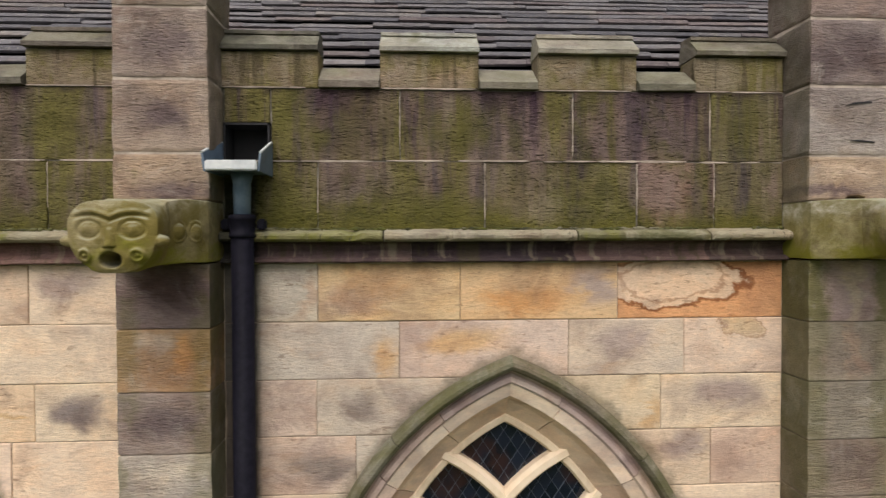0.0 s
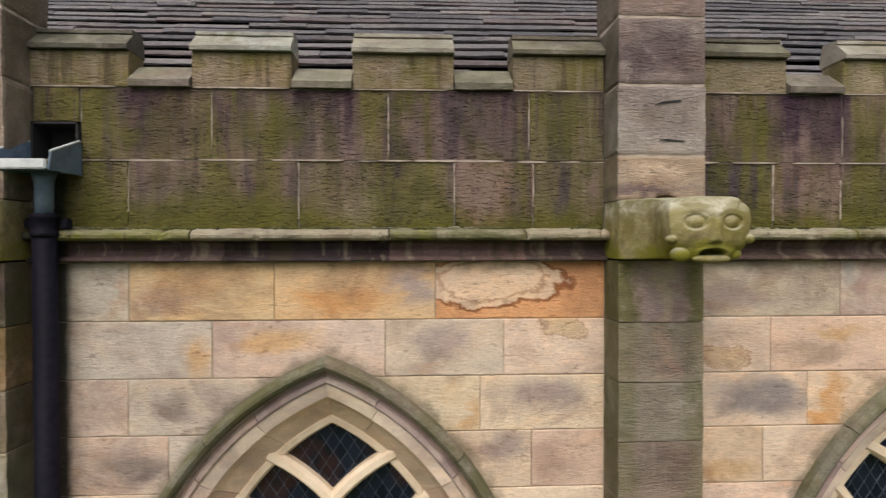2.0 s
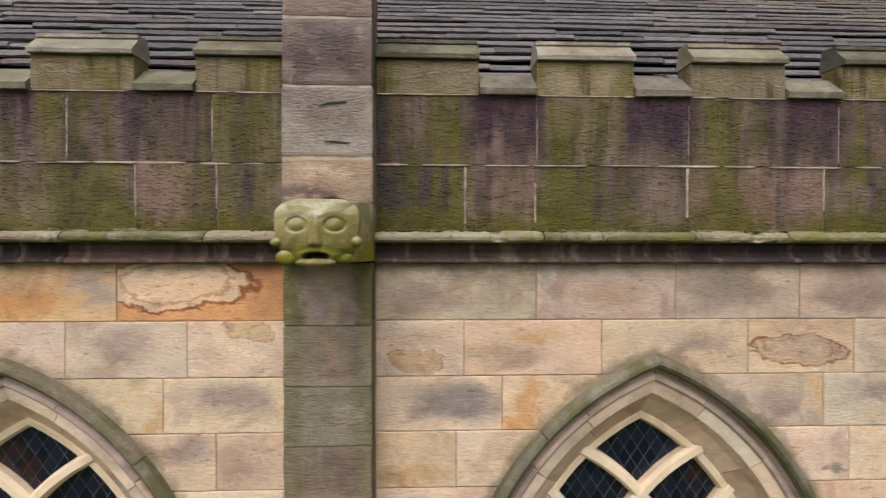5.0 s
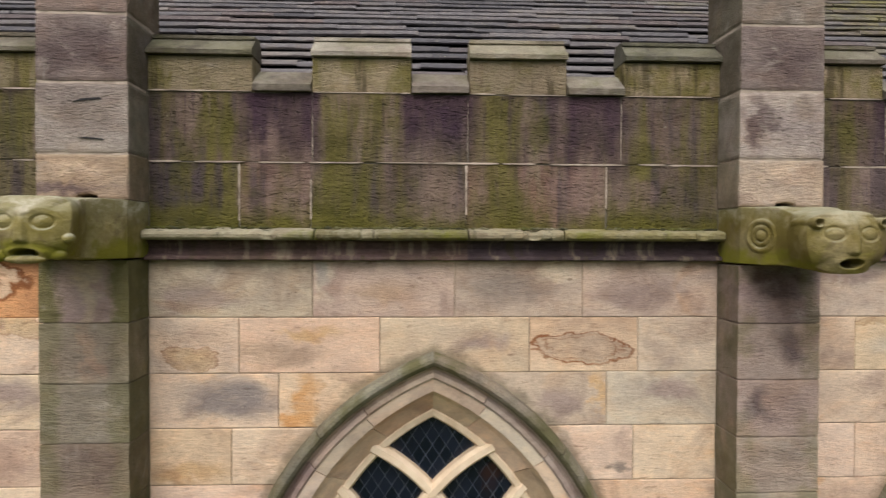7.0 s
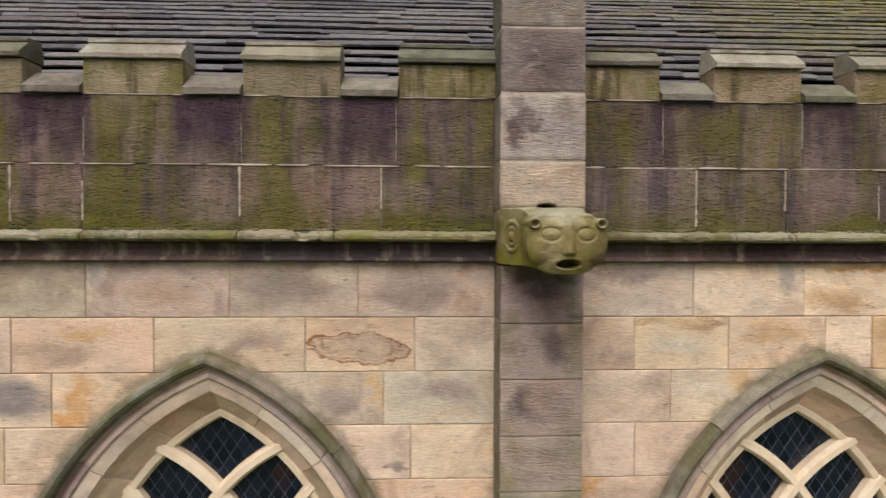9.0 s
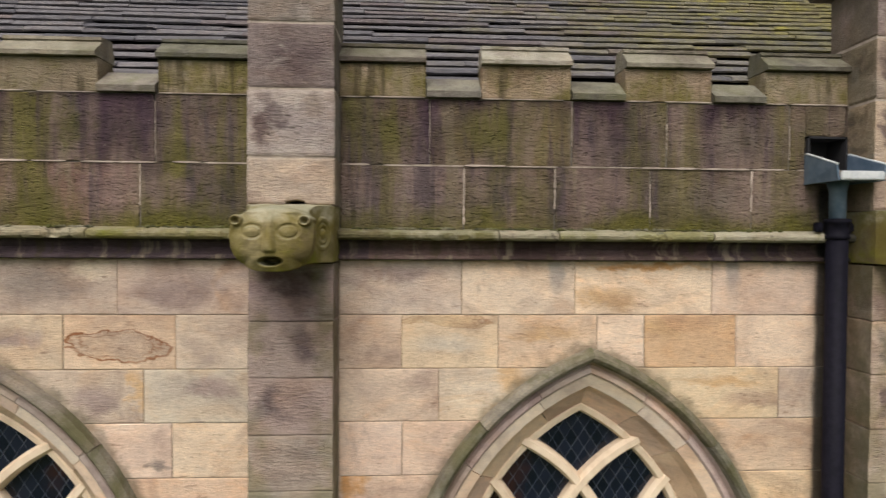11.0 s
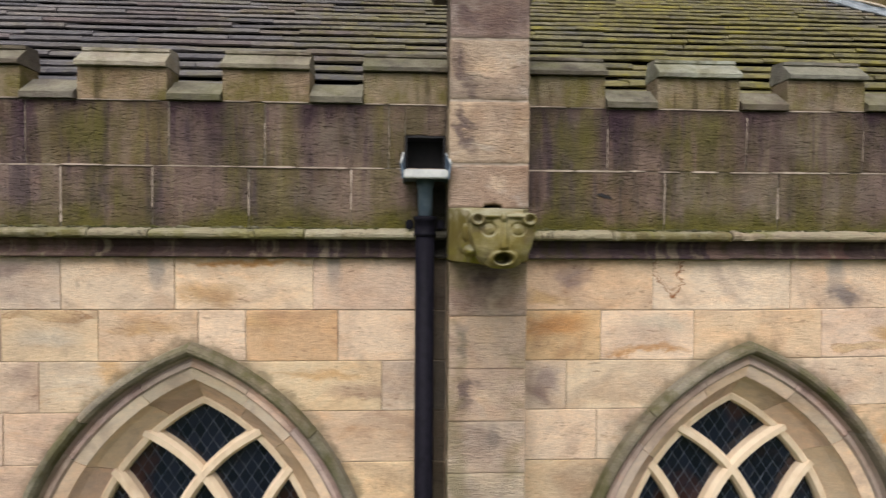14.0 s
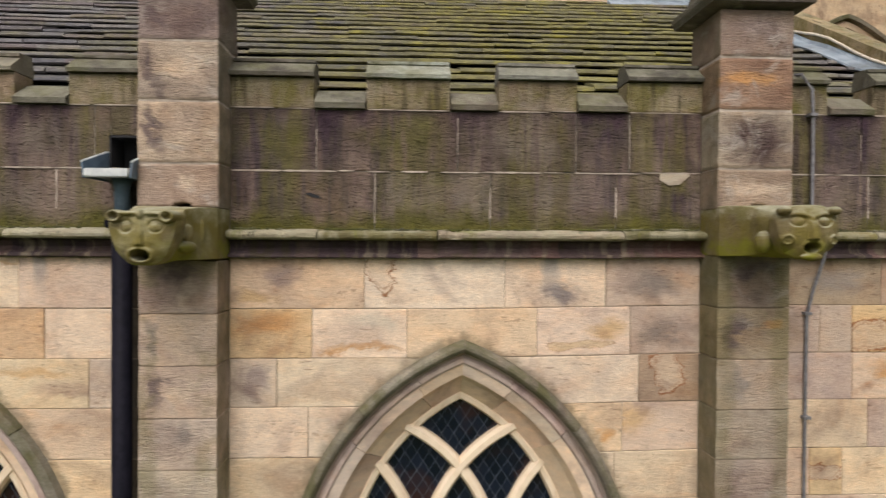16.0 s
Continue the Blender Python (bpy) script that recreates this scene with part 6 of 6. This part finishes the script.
STYLES = [
    dict(half_width=0.178, half_height=0.144, square=3.4, top=1.0, bottom=0.66, taper=3.0, drop=-0.024, dome=0.026, shift=0.0, groove=0.002, lid=0.006,
         eye=(0.084, 0.006, 0.033), eye_wide=1.3, brow=(0.088, 0.078, 0.010), forehead=0.8, nose=(0.01, -0.062, 0.028, 0.020), mouth=(-0.116, 0.042, 0.031, 0.12), lip=0.004,
         curls=[(0.100, -0.098, 0.022, 0.012)], face_y=2.40, rings=[(2.44, 0.0, 1.0), (2.50, 0.04, 1.02), (2.56, 0.2, 1.0), (2.62, 0.7, 0.97), (2.70, 0.93, 1), (2.76, 0.96, 1), (2.84, 0.98, 1), (2.875, 1.0, 1), (3.12, 1.0, 1)],
         lumps=[(0.178, 2.45, -0.040, 0.034, 0.03, 0.024), (-0.178, 2.45, -0.040, 0.034, 0.03, 0.024), (0.150, 2.68, 0.0, 0.022, 0.042, 0.038), (0.187, 2.785, 0.0, 0.022, 0.042, 0.038)],
         side_rings=[(0.154, 2.68, 0.0, 0.045, 0.008), (0.192, 2.785, 0.0, 0.045, 0.008)]),
    dict(half_width=0.187, half_height=0.133, square=4.2, top=0.97, bottom=0.80, taper=2.2, drop=0.002, dome=0.046, shift=0.022, socket=0.012, lid=0.007,
         eye=(0.080, 0.026, 0.029), brow=(0.08, 0.080, 0.003), forehead=0.2, nose=(0.09, -0.055, 0.036, 0.022), mouth=(-0.108, 0.056, 0.020, 0.11), lip=0.006,
         curls=[], face_y=2.40, rings=[(2.44, 0.0, 1.0), (2.50, 0.05, 1.02), (2.56, 0.3, 1.0), (2.64, 0.7, 0.98), (2.74, 0.93, 1), (2.84, 0.98, 1), (2.875, 1.0, 1), (3.12, 1.0, 1)],
         lumps=[(0.190, 2.45, -0.045, 0.024, 0.03, 0.022), (-0.148, 2.45, -0.048, 0.024, 0.03, 0.018), (-0.105, 2.455, -0.112, 0.046, 0.03, 0.032), (0.13, 2.47, -0.112, 0.040, 0.025, 0.024), (0.02, 2.435, -0.132, 0.085, 0.034, 0.018)]),
    dict(half_width=0.190, half_height=0.138, square=2.7, top=1.0, bottom=0.86, taper=1.6, drop=-0.030, dome=0.045, shift=0.012,
         eye=(0.078, 0.008, 0.030), brow=(0.078, 0.052, 0.001), forehead=0.0, socket=0.008, nose=(0.115, -0.075, 0.032, 0.020), mouth=(-0.122, 0.052, 0.019, 0.12), lip=0.003,
         curls=[], face_y=2.385, rings=[(2.42, 0.0, 1.0), (2.48, 0.04, 1.02), (2.54, 0.2, 1.02), (2.60, 0.45, 1.0), (2.68, 0.82, 1.0), (2.74, 0.93, 1), (2.84, 0.98, 1), (2.875, 1.0, 1), (3.12, 1.0, 1)],
         horns=[(0.158, 0.056), (-0.136, 0.056)], horn_size=0.78,
         lumps=[(0.150, 2.50, 0.048, 0.036, 0.06, 0.034), (-0.128, 2.50, 0.048, 0.036, 0.06, 0.034), (-0.181, 2.755, 0.0, 0.016, 0.026, 0.026), (0.181, 2.755, 0.0, 0.016, 0.026, 0.026), (0.075, 2.45, 0.088, 0.06, 0.04, 0.018), (-0.05, 2.45, 0.088, 0.06, 0.04, 0.018)],
         side_rings=[(-0.181, 2.755, 0.0, 0.072, 0.013), (-0.181, 2.755, 0.0, 0.042, 0.011), (0.181, 2.755, 0.0, 0.072, 0.013), (0.181, 2.755, 0.0, 0.042, 0.011)]),
    dict(half_width=0.168, half_height=0.130, square=3.6, top=1.04, bottom=0.58, taper=1.4, drop=-0.030, dome=0.030, shift=0.012,
         eye=(0.070, 0.028, 0.023), eye_wide=1.1, brow=(0.10, 0.066, 0.001), forehead=0.6, lid=0.007, nose=(0.09, -0.060, 0.028, 0.022), mouth=(-0.112, 0.044, 0.026, 0.13), lip=0.014,
         curls=[], face_y=2.40, rings=[(2.44, 0.0, 1.0), (2.50, 0.04, 1.02), (2.56, 0.25, 1.02), (2.62, 0.65, 0.98), (2.74, 0.93, 1), (2.84, 0.98, 1), (2.875, 1.0, 1), (3.12, 1.0, 1)],
         lumps=[(-0.132, 2.60, -0.080, 0.034, 0.12, 0.030), (-0.152, 2.71, -0.040, 0.022, 0.06, 0.060), (-0.142, 2.66, 0.015, 0.020, 0.05, 0.050), (0.172, 2.76, 0.012, 0.020, 0.026, 0.075), (0.145, 2.64, -0.075, 0.034, 0.10, 0.032), (0.150, 2.64, 0.0, 0.020, 0.06, 0.045),
                (0.080, 2.425, 0.090, 0.060, 0.034, 0.013), (-0.056, 2.425, 0.090, 0.060, 0.034, 0.013), (0.012, 2.41, 0.086, 0.018, 0.03, 0.026)],
         horns=[(0.136, 0.076), (-0.112, 0.076)]),
    dict(half_width=0.172, half_height=0.138, square=2.8, top=1.02, bottom=0.78, taper=1.4, drop=-0.008, dome=0.040, shift=0.015,
         eye=(0.07, 0.046, 0.026), brow=(0.08, 0.085, 0.006), forehead=0.3, nose=(0.06, -0.045, 0.040, 0.032), mouth=(-0.088, 0.042, 0.026, 0.12), lip=0.008,
         curls=[(0.12, -0.05, 0.022, 0.01)], face_y=2.40, rings=[(2.44, 0.0, 1.0), (2.50, 0.0, 1.02), (2.535, 0.12, 0.90), (2.60, 0.25, 1.02), (2.68, 0.7, 1.0), (2.74, 0.93, 1), (2.84, 0.98, 1), (2.875, 1.0, 1), (3.12, 1.0, 1)],
         lumps=[(0.14, 2.43, 0.10, 0.034, 0.045, 0.024), (-0.12, 2.43, 0.10, 0.034, 0.045, 0.024), (-0.15, 2.56, -0.06, 0.04, 0.045, 0.06), (0.02, 2.42, -0.135, 0.06, 0.03, 0.02)]),
]
GARGOYLE_LABELS = ["carved mossy stone gargoyle head with curled cheeks and round open mouth", "carved stone gargoyle head, flat-topped, with pale crown and wide mouth",
                   "carved mossy stone gargoyle head with round chin and ringed sides", "carved horned stone gargoyle head tapering to a spout mouth", "carved mossy stone gargoyle head on a thick neck"]
CARVED_COLOURS = [(0.31, 0.265, 0.135), (0.37, 0.33, 0.165), (0.30, 0.255, 0.125), (0.31, 0.275, 0.145), (0.20, 0.165, 0.09)]
for k, (c, st, lab, col) in enumerate(zip(BUTTRESSES, STYLES, GARGOYLE_LABELS, CARVED_COLOURS)):
    g = part("gargoyle", carve(c, lift(c, 4.665) - (0.02 if k in (2, 3) else 0.0), st), CARVED_PALE if st is STYLES[1] else CARVED, colour=col)
    skin = g.modifiers.new("skin", "REMESH")
    skin.mode, skin.voxel_size, skin.use_smooth_shade = "VOXEL", 0.0034, True
    whole = bpy.data.meshes.new_from_object(g.evaluated_get(bpy.context.evaluated_depsgraph_get()))
    g.modifiers.clear()
    g.data = whole
    tagged(g, lab, "gargoyle", "gargoyles on the buttresses")

# ---------------------------------------------------------------- rainwater hoppers and pipes


def plate(bm, poly, x0, x1):
    a = [bm.verts.new((x0, y, z)) for y, z in poly]
    b = [bm.verts.new((x1, y, z)) for y, z in poly]
    bm.faces.new(a)
    bm.faces.new(b[::-1])
    for i in range(len(poly)):
        bm.faces.new((a[i], b[i], b[(i + 1) % len(poly)], a[(i + 1) % len(poly)]))


def make_downpipe(c):
    d = tagged(empty("downpipe", c, 2.985, 0), "black iron rainwater downpipe with an open grey metal hopper", "downpipe", "rainwater pipes")
    bm = bmesh.new()
    plate(bm, [(2.816, 4.955), (3.16, 4.955), (3.16, 4.968), (2.816, 4.968)], c - 0.116, c + 0.116)
    hopper = under(part("hopper", bm, LEADWORK), d)
    for side in (-1, 1):
        bm = bmesh.new()
        x = c + side * 0.122
        plate(bm, [(2.812, 4.945), (3.085, 4.945), (3.085, 5.115), (3.06, 5.115), (2.812, 5.030)], x - 0.006, x + 0.006)
        for v in bm.verts:
            # the plates splay outwards towards the front
            v.co.x += side * 0.012 * (3.085 - v.co.y) / 0.273 * (v.co.z - 4.945) / 0.085
        bmesh.ops.bevel(bm, geom=list(bm.edges), offset=0.002, segments=1, affect="EDGES")
        part("side_plate", bm, LEADWORK, hopper)
        bm = bmesh.new()
        tube(bm, [(x + side * 0.012, 2.81, 5.032), (x + side * 0.004, 3.058, 5.117), (x, 3.085, 5.117)], 0.006, 8)
        part("rolled_edge", bm, LIP, hopper)
    bm = bmesh.new()
    box(bm, c - 0.118, c + 0.118, 2.798, 2.816, 4.948, 4.996)
    bmesh.ops.bevel(bm, geom=list(bm.edges), offset=0.006, segments=2, affect="EDGES")
    part("front_lip", bm, LIP, hopper, "metal front lip, pale with top light in its colour")
    # lining of the outlet through the parapet, coloured black for the shade inside
    bm = bmesh.new()
    for a in ((c - 0.116, c - 0.106, 3.07, 3.24, 4.97, 5.218), (c + 0.106, c + 0.116, 3.07, 3.24, 4.97, 5.218), (c - 0.116, c + 0.116, 3.07, 3.24, 5.208, 5.219), (c - 0.106, c + 0.106, 3.226, 3.24, 4.97, 5.208)):
        box(bm, *a)
    part("outlet_lining", bm, RECESS_DARK, hopper, "outlet with its inner shade coloured black")
    y = 2.985
    bm = bmesh.new()
    tube(bm, [(c, y, 4.956), (c, y, 4.90), (c, y, 4.72)], [0.056, 0.043, 0.040], 20)
    under(part("outlet_pipe", bm, LEADWORK), d)
    bm = bmesh.new()
    tube(bm, [(c, y, 4.635), (c, y, 4.64), (c, y, 4.655), (c, y, 4.66), (c, y, 4.72), (c, y, 4.725), (c, y, 4.745), (c, y, 4.75)], [0.056, 0.064, 0.064, 0.060, 0.060, 0.066, 0.066, 0.055], 20)
    collar = under(part("collar", bm, IRON), d)
    for side in (-1, 1):
        bm = bmesh.new()
        box(bm, c + side * 0.088 - 0.022, c + side * 0.088 + 0.022, y + 0.01, y + 0.05, 4.675, 4.73)
        bmesh.ops.bevel(bm, geom=list(bm.edges), offset=0.008, segments=2, affect="EDGES")
        part("ear", bm, IRON, collar)
    bm = bmesh.new()
    tube(bm, [(c, y, 4.70), (c, y, 0.0)], 0.0545, 22)
    under(part("pipe", bm, IRON), d)
    for z in (2.9, 1.1):
        bm = bmesh.new()
        tube(bm, [(c, y, z), (c, y, z + 0.06)], 0.064, 18)
        box(bm, c - 0.10, c + 0.10, y + 0.02, 3.105, z, z + 0.05)
        under(part("bracket", bm, IRON), d)
    return d


for c, _ in HOPPERS:
    make_downpipe(c)

# ---------------------------------------------------------------- cables at the far end
cable = tagged(empty("conductor_cable", 12.9, 3.05, 0), "grey lightning conductor cable clipped down the wall", "cable")
bm = bmesh.new()
tube(bm, [(12.83, 3.30, 5.70), (12.83, 3.05, 5.655), (12.90, 3.05, 5.565), (12.912, 3.055, 5.40), (12.912, 3.055, 4.86), (12.93, 2.985, 4.72), (12.96, 2.985, 4.60), (12.975, 3.04, 4.50), (12.945, 3.075, 4.34), (12.905, 3.08, 4.16), (12.903, 3.08, 3.5), (12.905, 3.08, 0.0)], 0.0105, 8)
under(part("strand", bm, CABLE), cable)
for z in (5.40, 4.17, 3.52, 2.6):
    bm = bmesh.new()
    box(bm, 12.885, 12.93, 3.06 if z < 4.6 else 3.035, 3.10, z, z + 0.018)
    under(part("clip", bm, CABLE), cable)
pale = tagged(empty("pale_cable", 14.5, 5, 6), "pale cable lying on the raking parapet", "cable")
bm = bmesh.new()
tube(bm, [(14.228, y, roof_z(y) + 0.125 + 0.05 * math.exp(-((y - 4.85) / 0.35) ** 2) + 0.008 * math.sin(y * 7)) for y in [3.9 + 0.17 * i for i in range(20)]], 0.012, 8)
under(part("strand", bm, PALE_CABLE), pale)

# ---------------------------------------------------------------- small damage and repairs


def sliver(points, y, deep, material, name, parent):
    """A thin uneven sliver let into a stone's face, from a few corners in x and z."""
    bm = bmesh.new()
    a = [bm.verts.new((x, y, z)) for x, z in points]
    b = [bm.verts.new((x, y + deep, z)) for x, z in points]
    bm.faces.new(a)
    for i in range(len(points)):
        j = (i + 1) % len(points)
        bm.faces.new((a[i], b[i], b[j], a[j]))
    return part(name, bm, material, parent)


shafts = [o for o in scene.objects if o.name.startswith("buttress")]
# cracks are raised dark slivers; their colour stands for the shade in a gouge
under(sliver([(2.245, 5.288), (2.30, 5.296), (2.385, 5.305), (2.375, 5.313), (2.29, 5.305)], FRONT_Y - 0.012, 0.02, RECESS_DARK, "crack", None), shafts[1])
under(sliver([(2.27, 5.115), (2.33, 5.108), (2.40, 5.104), (2.39, 5.110), (2.31, 5.118)], FRONT_Y - 0.012, 0.02, RECESS_DARK, "crack", None), shafts[1])
sliver([(9.80, 4.892), (9.845, 4.872), (9.90, 4.862), (9.885, 4.880), (9.83, 4.900)], PARAPET_Y - 0.0055, 0.02, RECESS_DARK, "crack", parapet)
ob = sliver([(11.965, 5.0), (12.02, 4.965), (12.09, 4.972), (12.15, 5.025), (12.15, 5.036), (11.965, 5.036)], PARAPET_Y - 0.0065, 0.02, VOUSSOIR, "mortar_patch", parapet)
ob.color = (0.48, 0.415, 0.325, 1)
